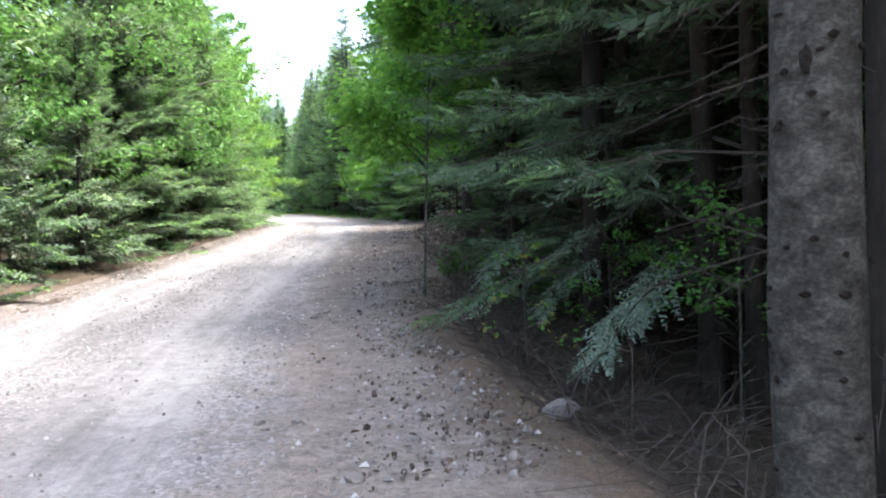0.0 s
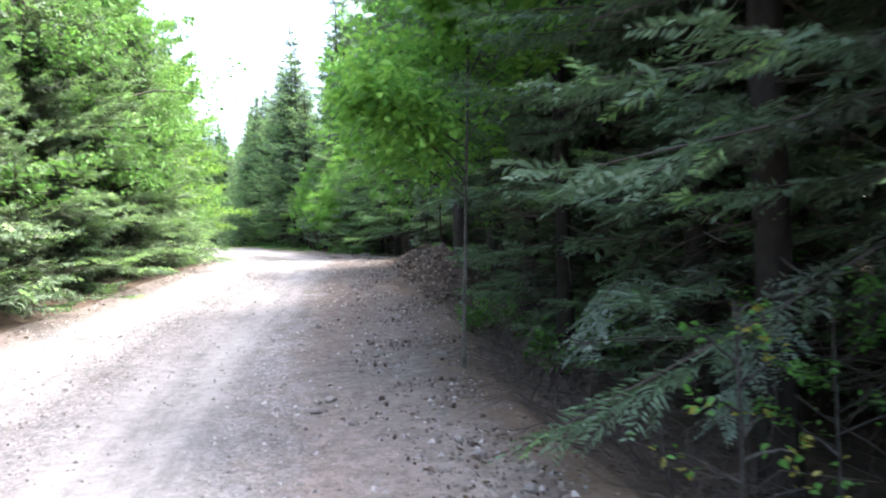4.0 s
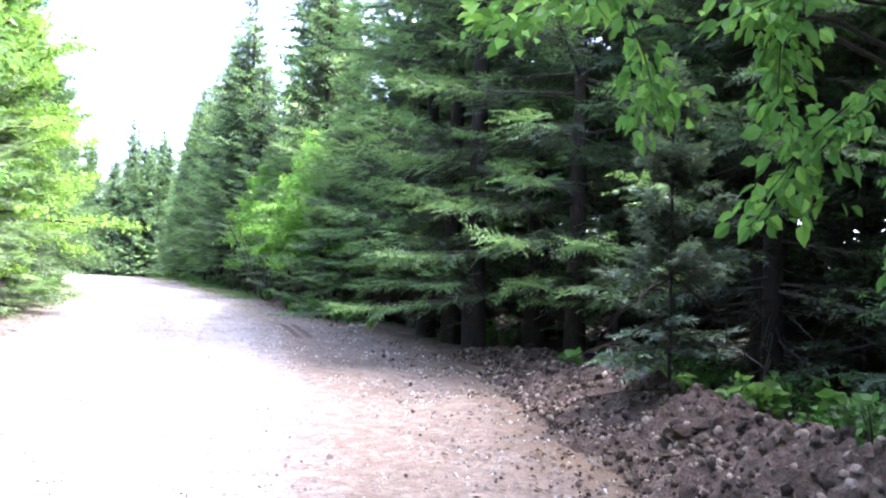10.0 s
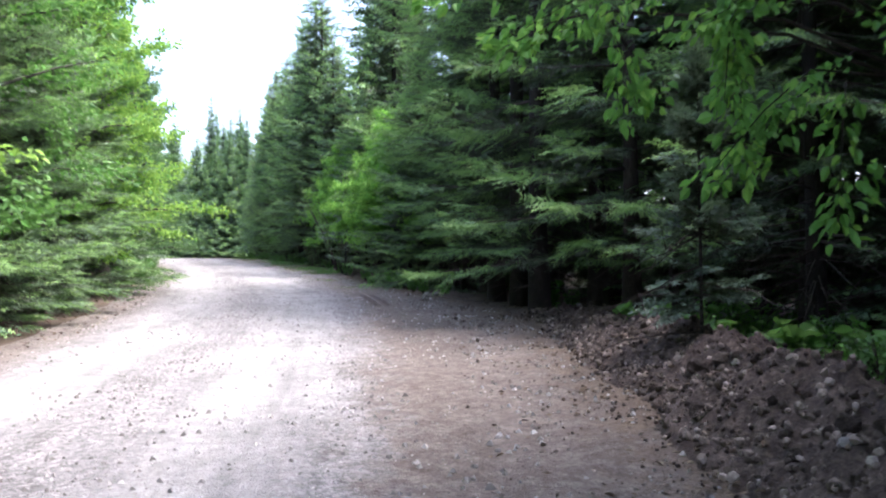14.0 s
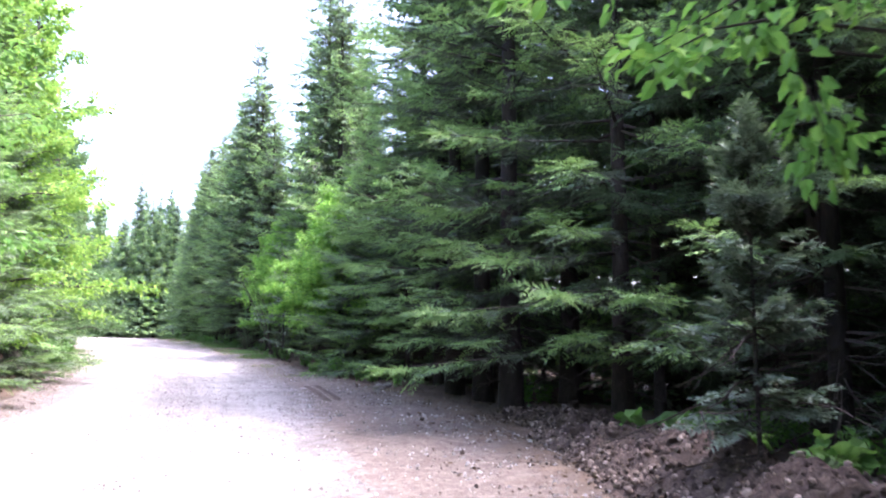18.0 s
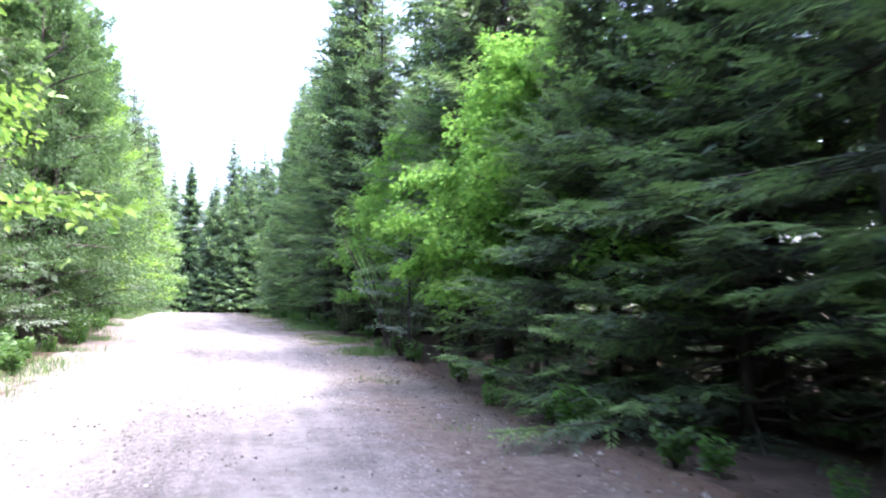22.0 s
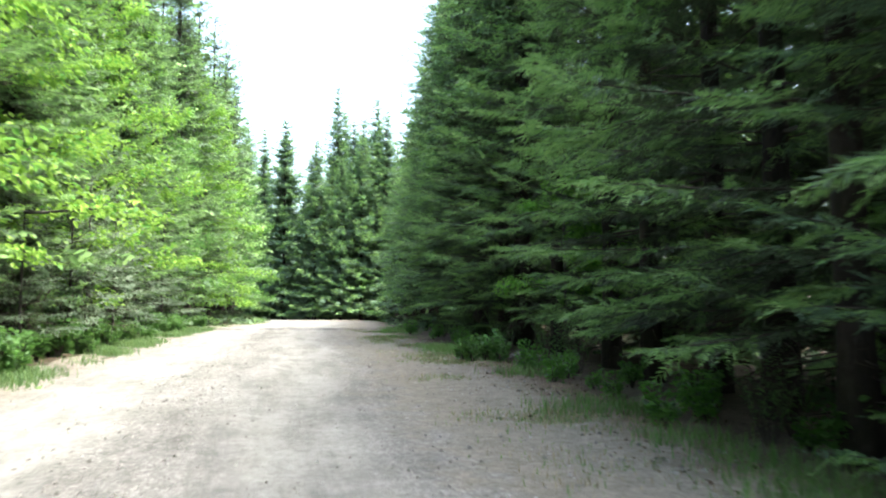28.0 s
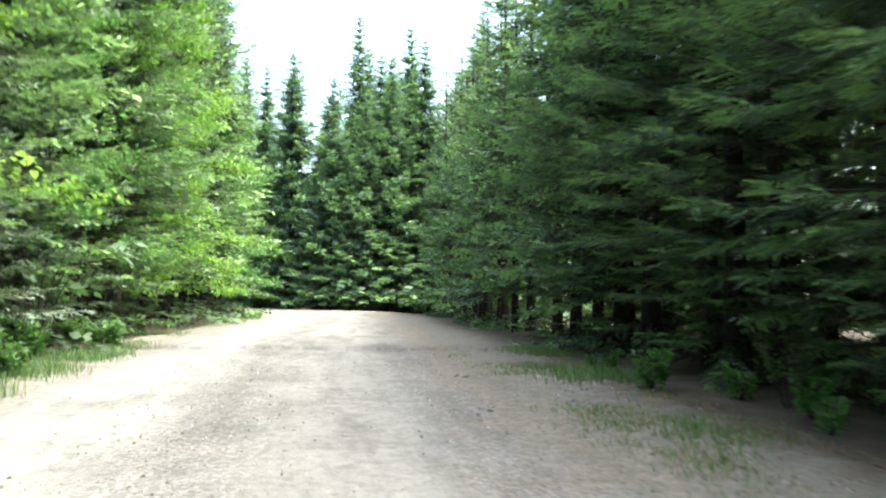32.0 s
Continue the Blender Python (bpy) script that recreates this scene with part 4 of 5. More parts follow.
slim = broad_tree("young_maple", 24, 5.2, 0.022, 2.0, 1.9, 22, 0.11, 48, "slim young broad-leaved tree with bright green leaves", twigs=7, toward=3.3, spread=0.25, pale=0.3, mats=LIT_MAPLES, el0=0.3, lean=0.05)
stand(slim, 1.62, 12.6)
roadside = broad_tree("roadside_maple", 25, 6.2, 0.06, 1.5, 2.1, 30, 0.095, 64, "young broad-leaved tree with fresh green leaves among the spruces", twigs=7, toward=3.3, spread=0.25, pale=0.35, mats=LIT_MAPLES)
spray = broad_tree("roadside_maple", 29, 6.0, 0.06, 1.5, 2.1, 28, 0.1, 60, "young broad-leaved tree with a bright shoot reaching towards the road", twigs=7, toward=3.3, spread=0.22, pale=0.25, mats=LIT_MAPLES,
                   shoots=[((-1.5, -0.3, 2.9), (-2.6, -0.55, 2.65)), ((-1.4, 0.3, 2.4), (-2.3, 0.5, 2.1)), ((-1.3, 0.0, 3.6), (-2.3, -0.1, 3.5))])
stand(spray, 5.1, 52.6)
spray["group"] = "young broad-leaved trees on the verge"
stand(roadside, 5.5, 54.6, 0.1, 1.1)
roadside["group"] = "young broad-leaved trees on the verge"
for (x, y, s, turn) in ((6.2, 50.8, 0.85, 0.4), (6.4, 53.6, 1.15, 0.2), (7.6, 51.4, 1.15, 2.0), (7.4, 55.6, 1.2, 4.0), (4.6, 60.4, 1.05, 1.0), (4.0, 63.4, 1.05, 1.0), (3.9, 65.6, 0.95, 2.2), (4.0, 67.6, 1.0, 0.0), (5.2, 62.0, 1.25, 2.6), (1.3, 89.6, 0.75, 3.0)):
    again(roadside, x, y, turn, s)
for y, s in ((95.0, 0.9), (100.5, 0.9), (106.0, 0.88), (112.0, 0.9)):
    plant(edge_b, at(FOREST, y) + 2.2, y, s, None, "spruces along the road")
for x, y in ((11.5, 42.6), (14.2, 45.5), (9.6, 37.6), (16.5, 50.0), (12.2, 37.2), (13.0, 33.0)):
    plant(mid_a, x, y, 1.0, None, "spruces in the wood")
for y in (117.0, 122.5, 128.0, 133.5, 139.0, 145.0, 151.0):
    plant(rnd.choice((mid_a, mid_b)), at(LEFT, y) - rnd.uniform(2.2, 3.0), y, rnd.uniform(1.05, 1.25), None, "spruces along the road")

# big bare trunk by the start, with knots and a scar
big = tagged(new("spruce"), "thick grey spruce trunk with knots and a dark scar", "tree")
part("trunk", trunk_mesh(31, 17, 0.225, M_BARK, -0.004, 22, 40, 0.03, 1.12, 0.015), big)
part("crown", spruce_crown(31, 17.5, 2.8, 5.0, 90, 8, 3, fresh=0.05, fat=1.5), big)


def knot(parent, z, ang, w, h, r, label="dark bark knot"):
    bm = bmesh.new()
    bmesh.ops.create_icosphere(bm, subdivisions=2, radius=1.0)
    for v in bm.verts:
        v.co = Vector((v.co.x * 0.35 * w, v.co.y * w, v.co.z * h)) * (1 + 0.45 * noise.noise(v.co * 2.5 + Vector((z, ang, 0))))
    me = bpy.data.meshes.new("knot")
    bm.to_mesh(me)
    bm.free()
    me.materials.append(M_SCAR)
    ob = part("knot", me, parent, label)
    ob.matrix_basis = Matrix.Translation((math.cos(ang) * r, math.sin(ang) * r, z)) @ Matrix.Rotation(ang, 4, "Z")


for i in range(44):
    knot(big, rnd.uniform(0.4, 4.4), -2.16 + rnd.uniform(-1.5, 1.5), rnd.uniform(0.018, 0.032), rnd.uniform(0.01, 0.02), 0.224)
knot(big, 2.42, -2.3, 0.028, 0.07, 0.221, "dark elongated scar where a branch broke off")
stand(big, 2.33, 3.6)
big2 = spruce("spruce", 32, 16, 2.6, 4.5, 70, 8, 3, 0.17, "spruce trunk close behind the thick one", M_BARKDARK, 20, fresh=0.05, fat=1.6)
stand(big2, 3.15, 4.15)


# ---- stones ----
def stone_mesh(seed, rough=0.3, flat=0.6, mat=None, sub=2):
    rng = np.random.default_rng(seed)
    bm = bmesh.new()
    bmesh.ops.create_icosphere(bm, subdivisions=sub, radius=1.0)
    off = Vector(rng.uniform(-50, 50, 3))
    cuts = [(Vector(unit(rng.normal(size=3))), rng.uniform(0.55, 0.85)) for _ in range(7)]
    for v in bm.verts:
        p = v.co.copy()
        for nrm, d in cuts:
            k = p.dot(nrm) - d
            if k > 0:
                p -= nrm * k
        p *= 1 + rough * 0.4 * noise.noise(v.co * 1.7 + off) + rough * 0.25 * noise.noise(v.co * 4 + off)
        v.co = Vector((p.x, p.y * 0.85, p.z * flat))
    me = bpy.data.meshes.new("stone")
    bm.to_mesh(me)
    bm.free()
    me.materials.append(mat or M_STONE)
    return me


STONES = [stone_mesh(200 + i) for i in range(7)]
CLODS = [stone_mesh(300 + i, 1.3, 0.8, M_CLOD) for i in range(8)]


def stone(x, y, r, label="loose grey stone on the dirt shoulder", group="stones on the shoulder", sink=0.25):
    ob = new("stone", rnd.choice(STONES))
    ob.matrix_basis = Matrix.Translation((x, y, ground_z(x, y) + 0.03 + r * 0.6 * (1 - sink) - 0.02)) @ Matrix.Rotation(rnd.uniform(0, 6.28), 4, "Z") @ Matrix.Rotation(rnd.uniform(-0.3, 0.3), 4, "X") @ Matrix.Diagonal((r, r, r, 1))
    return tagged(ob, label, "stone", group)


stone(1.76, 6.0, 0.17, "larger pale rock at the edge of the ditch", "", 0.6)
for x, y, r in ((0.18, 4.64, 0.07), (0.64, 9.2, 0.065), (1.56, 13.4, 0.09), (0.03, 12.96, 0.08), (0.13, 11.54, 0.07), (0.22, 10.6, 0.06), (1.6, 22.4, 0.09), (1.8, 25.0, 0.08), (-0.3, 23.5, 0.05), (0.55, 91.0, 0.16), (0.75, 90.6, 0.13),
                (0.4, 90.4, 0.1), (0.95, 90.9, 0.12), (0.65, 91.6, 0.11), (0.35, 91.4, 0.08), (0.85, 91.4, 0.09), (0.5, 89.9, 0.07), (0.15, 91.0, 0.07), (0.2, 90.5, 0.06), (4.6, 44.0, 0.15), (4.4, 43.2, 0.1), (4.9, 44.6, 0.12), (0.9, 30.7, 0.04), (2.2, 30.8, 0.04)):
    stone(x, y, r)
for i in range(170):
    y = rnd.choice((rnd.uniform(3, 27), rnd.uniform(8, 27), rnd.uniform(14, 27), rnd.uniform(27, 110)))
    r_, f_ = at(RIGHT, y), at(FOREST, y)
    stone(r_ + (f_ - r_) * rnd.uniform(-0.1, 1.0) ** 1.0, y, rnd.choice((0.025, 0.03, 0.035, 0.045, 0.06)))
for i in range(40):
    y = rnd.uniform(4, 100)
    l_, r_ = at(LEFT, y), at(RIGHT, y)
    stone(l_ + (r_ - l_) * rnd.uniform(0.02, 0.98), y, rnd.choice((0.02, 0.025, 0.03, 0.04)), "small loose stone on the gravel road", "stones on the road")


def scatter_chips():
    """Crushed stone lying loose on the road and its shoulder, far too much to count."""
    rng = np.random.default_rng(5)
    base = np.array([[1, 0, -0.3], [-0.5, 0.87, -0.3], [-0.5, -0.87, -0.3], [0.35, 0.2, 0.55], [-0.3, -0.1, 0.6]])
    tris = np.array([[0, 1, 3], [1, 4, 3], [1, 2, 4], [2, 0, 4], [0, 3, 4]])
    vs, fs, n = [], [], 0
    for i in range(36000):
        y = float(rng.uniform(1, 60) if rng.uniform() < 0.72 else rng.uniform(60, 110))
        l_, r_, f_ = at(LEFT, y), at(RIGHT, y), at(FOREST, y)
        u = float(rng.choice([rng.normal(0.48, 0.1), rng.uniform(0.85, 1.6), rng.uniform(0, 1), rng.normal(0.02, 0.03)], p=[0.25, 0.40, 0.29, 0.06]))
        x = l_ + u * (r_ - l_)
        if x > f_ + 0.2:
            continue
        s = 0.007 + 0.022 * rng.uniform(0, 1) ** 2.2 * (1.4 if u > 0.95 else 1.0)
        a = rng.uniform(0, 6.28)
        rot = np.array([[math.cos(a), -math.sin(a), 0], [math.sin(a), math.cos(a), 0], [0, 0, 1]])
        v = (base * rng.uniform(0.6, 1.3, (5, 3)) * s) @ rot.T + [x, y, ground_z(x, y) + 0.034]
        vs.append(v)
        fs.append(tris + n)
        n += 5
    tagged(new("gravel", mesh_of("gravel", np.concatenate(vs), np.concatenate(fs), [M_CHIP])), "loose crushed grey stone scattered over the road", "gravel", "", "stuff")


def island_mat(name, stops, rough=0.9):
    m, t, out = node_mat(name)
    geo = t.nodes.new("ShaderNodeNewGeometry")
    co = t.nodes.new("ShaderNodeTexCoord")
    f = math_node(t, "ADD", math_node(t, "MULTIPLY", geo.outputs["Random Per Island"], 0.8), math_node(t, "MULTIPLY", noise_tex(t, 30, 3, 0.6, co.outputs["Object"]), 0.25))
    p = add(t, "ShaderNodeBsdfPrincipled", Roughness=rough)
    p.inputs["Specular IOR Level"].default_value = 0.2
    t.links.new(ramp(t, f, stops), p.inputs["Base Color"])
    t.links.new(p.outputs[0], out.inputs[0])
    return m


M_CHIP = island_mat("stone_chips", [(0.1, (0.11, 0.102, 0.094)), (0.5, (0.22, 0.212, 0.2)), (0.95, (0.4, 0.39, 0.37))])
M_DRY = island_mat("dry_leaves", [(0.1, (0.045, 0.03, 0.02)), (0.5, (0.1, 0.075, 0.05)), (0.95, (0.2, 0.165, 0.12))])
M_STRAW = island_mat("dry_grass", [(0.1, (0.13, 0.12, 0.07)), (0.5, (0.24, 0.21, 0.125)), (0.95, (0.36, 0.32, 0.2))])
scatter_chips()


def shoulder_rubble():
    """Clods, broken stone and bark bits along the outer edge of the dirt shoulder."""
    heap = Heap()
    blob = [(np.array([v.co for v in m.vertices]), np.array([p.vertices for p in m.polygons])) for m in RUBBLE]
    rng = np.random.default_rng(14)
    for i in range(5200):
        y = float(rng.uniform(2.0, 27.0) if i < 4200 else rng.uniform(27, 45))
        r_, f_ = at(RIGHT, y), at(FOREST, y)
        k = float(rng.beta(2.6, 1.5))
        x = r_ + 0.25 + (f_ + 0.35 - r_ - 0.25) * k
        v, f = blob[rng.integers(len(blob))]
        r = float(rng.choice([0.008, 0.012, 0.017, 0.026, 0.04], p=[0.36, 0.32, 0.2, 0.09, 0.03]))
        m = np.array(Euler(rng.uniform(-3, 3, 3)).to_matrix())
        heap.put((v * r) @ m.T + [x, y, ground_z(x, y) + 0.034 + r * 0.2], f)
    tagged(new("rubble", heap.mesh("rubble", [M_RUBBLE])), "brown clods and broken grey stone strewn along the dirt shoulder", "rubble", "", "stuff")


M_RUBBLE = island_mat("shoulder_rubble", [(0.1, (0.035, 0.027, 0.021)), (0.5, (0.1, 0.084, 0.07)), (0.8, (0.16, 0.14, 0.12)), (0.97, (0.26, 0.24, 0.215))])
RUBBLE = [stone_mesh(340 + i, 0.8, 0.7, M_STONE, 1) for i in range(4)]
shoulder_rubble()


# ---- mound of dug earth on the right ----
def mound_h(x, y):
    f = at(FOREST, y)
    k = max(0.0, min(1.0, (y - 17.5) / 5.0)) * max(0.0, min(1.0, (38.5 - y) / 6.0))
    o = (x - f - 1.02 + 0.28 * wave(x, y, 0.8, 2.0)) / 0.66
    h = k * 0.43 * math.exp(-o * o * (1.0 if o > 0 else 1.25))
    lumps = 0.10 * wave(x, y, 3.0, 1.0) + 0.13 * abs(wave(x, y, 5.5, 6.0)) + 0.075 * wave(x, y, 10.0, 4.0)
    return h * (0.92 + 0.5 * wave(x, y, 1.3, 7.0)) + lumps * min(1.0, h / 0.12)


def body_h(x, y):
    h = mound_h(x, y)
    return h - 0.08 + 0.11 * max(0.0, min(1.0, h / 0.06))


def build_mound():
    root = tagged(new("earth_mound"), "long heap of brown dug earth, clods and stones beside the road", "mound")
    ys = np.arange(17.3, 39.0, 0.06)
    os_ = np.arange(-0.75, 2.9, 0.05)
    verts = [(at(FOREST, y) + o, y, ground_z(at(FOREST, y) + o, y) + body_h(at(FOREST, y) + o, y)) for y in ys for o in os_]
    n = len(os_)
    i, j = np.meshgrid(np.arange(len(ys) - 1), np.arange(n - 1), indexing="ij")
    q = np.stack([i * n + j, i * n + j + 1, (i + 1) * n + j + 1, (i + 1) * n + j], -1).reshape(-1, 4)
    part("soil_body", mesh_of("soil_body", verts, q, [M_CLOD], None, True), root)
    for i in range(280):
        y = rnd.uniform(18.8, 37.5)
        x = at(FOREST, y) + rnd.gauss(0.75, 0.5)
        h = mound_h(x, y)
        if h < 0.05:
            continue
        r = rnd.choice((0.03, 0.035, 0.045, 0.055, 0.07, 0.095))
        pale = rnd.random() < 0.04
        ob = part("stone" if pale else "clod", rnd.choice(STONES if pale else CLODS), root)
        ob.matrix_basis = Matrix.Translation((x, y, ground_z(x, y) + h + 0.03 + r * 0.25)) @ Euler((rnd.uniform(-0.6, 0.6), rnd.uniform(-0.6, 0.6), rnd.uniform(0, 6.28))).to_matrix().to_4x4() @ Matrix.Diagonal((r, r, r, 1))

    heap = Heap()
    blob = [(np.array([v.co for v in m.vertices]), np.array([p.vertices for p in m.polygons])) for m in CRUMBS]
    rng = np.random.default_rng(8)
    for i in range(6500):
        y = rng.uniform(18.2, 38.2)
        x = at(FOREST, y) + rng.normal(0.7, 0.55)
        h = mound_h(x, y)
        if h < 0.03:
            continue
        v, f = blob[rng.integers(len(blob))]
        r = rng.choice([0.010, 0.014, 0.02, 0.03, 0.042])
        m = np.array(Euler(rng.uniform(-3, 3, 3)).to_matrix())
        heap.put((v * r) @ m.T + [x, y, ground_z(x, y) + h + 0.03 + r * 0.3], f)
    for i in range(1700):
        y = rng.uniform(17.2, 38.0)
        x = at(FOREST, y) + 0.45 - abs(rng.normal(0, 0.4))
        v, f = blob[rng.integers(len(blob))]
        r = rng.choice([0.008, 0.012, 0.016, 0.022])
        m = np.array(Euler(rng.uniform(-3, 3, 3)).to_matrix())
        heap.put((v * r) @ m.T + [x, y, ground_z(x, y) + 0.035 + max(0.0, body_h(x, y))], f)
    tagged(part("loose_soil", heap.mesh("loose_soil", [M_CRUMB]), root, "small brown crumbs of earth"), kind="stuff")


M_CRUMB = island_mat("earth_crumbs", [(0.1, (0.022, 0.016, 0.013)), (0.5, (0.085, 0.066, 0.053)), (0.8, (0.19, 0.155, 0.128)), (0.97, (0.36, 0.31, 0.265))])
CRUMBS = [stone_mesh(320 + i, 0.6, 0.8, M_CLOD, 1) for i in range(4)]
build_mound()


# ---- tyre tread pressed into the soft shoulder ----
def tyre_marks():
    heap = Heap()
    rng = np.random.default_rng(9)
    box = np.array([(a, b, c) for c in (0, 1) for b in (-1, 1) for a in (-1, 1)], float)
    quads = [(0, 2, 3, 1), (4, 5, 7, 6), (0, 1, 5, 4), (2, 6, 7, 3), (0, 4, 6, 2), (1, 3, 7, 5)]
    for k in range(34):
        y = 41.2 + k * 0.115
        for sg in (-1, 1):
            x = at(RIGHT, y) + 0.45 + sg * 0.11
            v = box * [0.09, 0.022, 0.018] * (1 - 0.35 * box[:, 2:3] * [1, 1, 0]) * rng.uniform(0.8, 1.15, 3)
            a = sg * 0.5 + rng.normal(0, 0.06)
            v = np.column_stack([v[:, 0] * math.cos(a) - v[:, 1] * math.sin(a), v[:, 0] * math.sin(a) + v[:, 1] * math.cos(a), v[:, 2]])
            heap.put(v + [x, y, ground_z(x, y) + 0.045], quads)
    tagged(new("tyre_marks", heap.mesh("tyre_marks", [M_TREAD])), "tyre tread pressed into the brown dirt of the shoulder", "tyre marks", "", "stuff")


M_TREAD = rough_mat("pressed_dirt", [(0.3, (0.07, 0.057, 0.047)), (0.5, (0.14, 0.12, 0.104)), (0.75, (0.24, 0.215, 0.19))], 9.0, 5.0, 0.6, 0.95)
tyre_marks()


# ---- small plants ----
def scatter_litter():
    """Dry leaves and needles' litter on the shoulder and under the trees."""
    rng = np.random.default_rng(6)
    P_, D_, U_, S_ = [], [], [], []
    for i in range(9000):
        y = float(rng.uniform(2, 100))
        f_ = at(FOREST, y)
        x = f_ + float(rng.normal(0.3, 0.8))
        if x < f_ - 1.3:
            continue
        if i % 4 == 0 and y < 60:
            x = at(LEFT, y) + 0.1 - abs(float(rng.normal(0.1, 0.7)))
        z = ground_z(x, y) + 0.035 + mound_h(x, y)
        a = rng.uniform(0, 6.28)
        P_.append((x, y, z))
        D_.append((math.cos(a), math.sin(a), rng.normal(0, 0.25)))
        U_.append(unit(np.array([0, 0, 1]) + 0.3 * rng.normal(size=3)))
        S_.append(rng.uniform(0.03, 0.075))
    v, f = leaf_cards(rng, np.array(P_), unit(np.array(D_)), np.array(U_), np.array(S_))
    tagged(new("leaf_litter", mesh_of("leaf_litter", v, f, [M_DRY])), "dry brown leaves strewn along the forest edge", "litter", "", "stuff")


scatter_litter()


def grass_patch(name, label, spots, per, tall, seed, mats):
    """Tufts of bent blades."""
    rng = np.random.default_rng(seed)
    c = np.repeat(np.array(spots), per, 0)
    n = len(c)
    xy = c + rng.normal(0, 0.24, (n, 2))
    z = np.array([ground_z(x, y) for x, y in spots])
    base = np.column_stack([xy, np.repeat(z, per)])
    h = tall * rng.uniform(0.35, 1.2, n)
    a = rng.uniform(0, 6.28, n)
    lean = np.stack([np.cos(a), np.sin(a), np.zeros(n)], 1) * (h * rng.uniform(0.15, 0.7, n))[:, None]
    w = np.stack([-np.sin(a), np.cos(a), np.zeros(n)], 1) * (0.004 + 0.012 * h)[:, None]
    up = np.array([0, 0, 1.0])
    m = base + lean * 0.35 + up * (h * 0.62)[:, None]
    t = base + lean + up * h[:, None]
    v = np.stack([base - w, base + w, m + w * 0.8, m - w * 0.8, t], 1).reshape(-1, 3)
    b = np.arange(n)[:, None] * 5
    f = np.concatenate([b + [[0, 1, 2]], b + [[0, 2, 3]], b + [[3, 2, 4]]])
    pick = np.tile((rng.uniform(0, 1, n) < 0.45).astype(int), 3)
    tagged(new(name, mesh_of(name, v, f, mats, pick)), label, "grass", "", "stuff")


def spots_right():
    out = []
    for i in range(6500):
        y = rnd.uniform(44, 112)
        r_, f_ = at(RIGHT, y), at(FOREST, y)
        x = r_ + (f_ - r_) * rnd.triangular(0.15, 1.15, 0.75)
        if wave(x, y, 0.45, 4.0) + 0.08 * (y > 60) > 0.17:
            out.append((x, y))
    return out


def spots_left():
    out = []
    for i in range(2600):
        y = rnd.choice((rnd.uniform(46, 112), rnd.uniform(76, 150), rnd.uniform(60, 112), rnd.uniform(60, 112), rnd.uniform(10, 46)))
        l_ = at(LEFT, y)
        x = l_ - abs(rnd.gauss(0.15, 0.55)) if y > 46 else l_ - abs(rnd.gauss(0, 0.3))
        if (y > 84 and wave(x, y, 0.6, 8.0) > -0.05) or 49.5 < y < 58 or (46 < y and wave(x, y, 0.6, 8.0) > 0.4):
            out.append((x, y))
    return out


grass_patch("verge_grass", "thin green grass on the stony verge", spots_right(), 14, 0.085, 41, [M_GRASS, M_STRAW])
grass_patch("roadside_grass", "taller grass and herbs along the road edge", spots_left(), 22, 0.2, 42, [M_GRASS, M_SHRUB])


def spots_tall():
    out = []
    for i in range(1500):
        y = rnd.uniform(58, 112)
        r_, f_ = at(RIGHT, y), at(FOREST, y)
        x = r_ + (f_ - r_) * rnd.triangular(0.55, 1.3, 0.95)
        if wave(x, y, 0.4, 6.0) > 0.12:
            out.append((x, y))
    return out


grass_patch("verge_grass", "taller green grass at the foot of the trees", spots_tall(), 18, 0.2, 43, [M_GRASS, M_LEAFPALE])


def herb(name, seed, tall, leaf, count, label, mats, narrow=0.6, category="plant"):
    """A leafy plant: thin stems with leaves in pairs."""
    rng = np.random.default_rng(seed)
    root = tagged(new(name), label, category)
    heap, tips = Heap(), []
    for i in range(count):
        a = rng.uniform(0, 6.28)
        h = tall * rng.uniform(0.5, 1.05)
        e = np.array([math.cos(a) * h * 0.45, math.sin(a) * h * 0.45, h])
        m = e * 0.5 + [0, 0, 0.1 * h]
        heap.put(*tube([[0, 0, -0.05], m, e], [0.008, 0.006, 0.003], 4, i))
        tips += [(m * 0.6, m), (m, e)]
    tagged(part("stalk", heap.mesh("stalk", [M_TWIG]), root), kind="stuff")
    part("foliage", leafy_mesh(seed, tips, leaf, 9, 0.09 + leaf * 0.5, 0.8, narrow, mats, 0.25), root)
    return root


butterbur = herb("butterbur", 51, 0.45, 0.2, 9, "large-leaved bright green plant behind the earth heap", [M_LEAFPALE, M_LEAF], 0.95)
for x, y, s in ((5.75, 32.2, 1.15), (5.95, 32.9, 1.0), (5.6, 33.3, 1.0), (6.3, 33.3, 0.9), (5.8, 33.9, 0.8), (6.6, 31.6, 0.9), (6.9, 30.4, 1.0), (6.2, 29.6, 0.9)):
    plant(butterbur, x, y, s, None, "large-leaved plants behind the heap", 0.0)
fern = herb("fern", 52, 0.55, 0.11, 14, "green undergrowth plant on the forest floor", [M_LEAF, M_NEEDLE], 0.45)
for i in range(110):
    y = rnd.choice((rnd.uniform(13, 40), rnd.uniform(24, 36), rnd.uniform(13, 22), rnd.uniform(44, 105), rnd.uniform(72, 108)))
    plant(fern, at(FOREST, y) + rnd.uniform(0.2, 2.6 if y < 44 else 1.3) + (2.0 if 16 < y < 38 else 0), y, rnd.uniform(0.5, 1.1), None, "undergrowth plants", 0.0)
for i in range(36):
    y = rnd.uniform(50, 108)
    plant(fern, at(LEFT, y) - rnd.uniform(0.5, 1.6), y, rnd.uniform(0.6, 1.2), None, "undergrowth plants", 0.0)
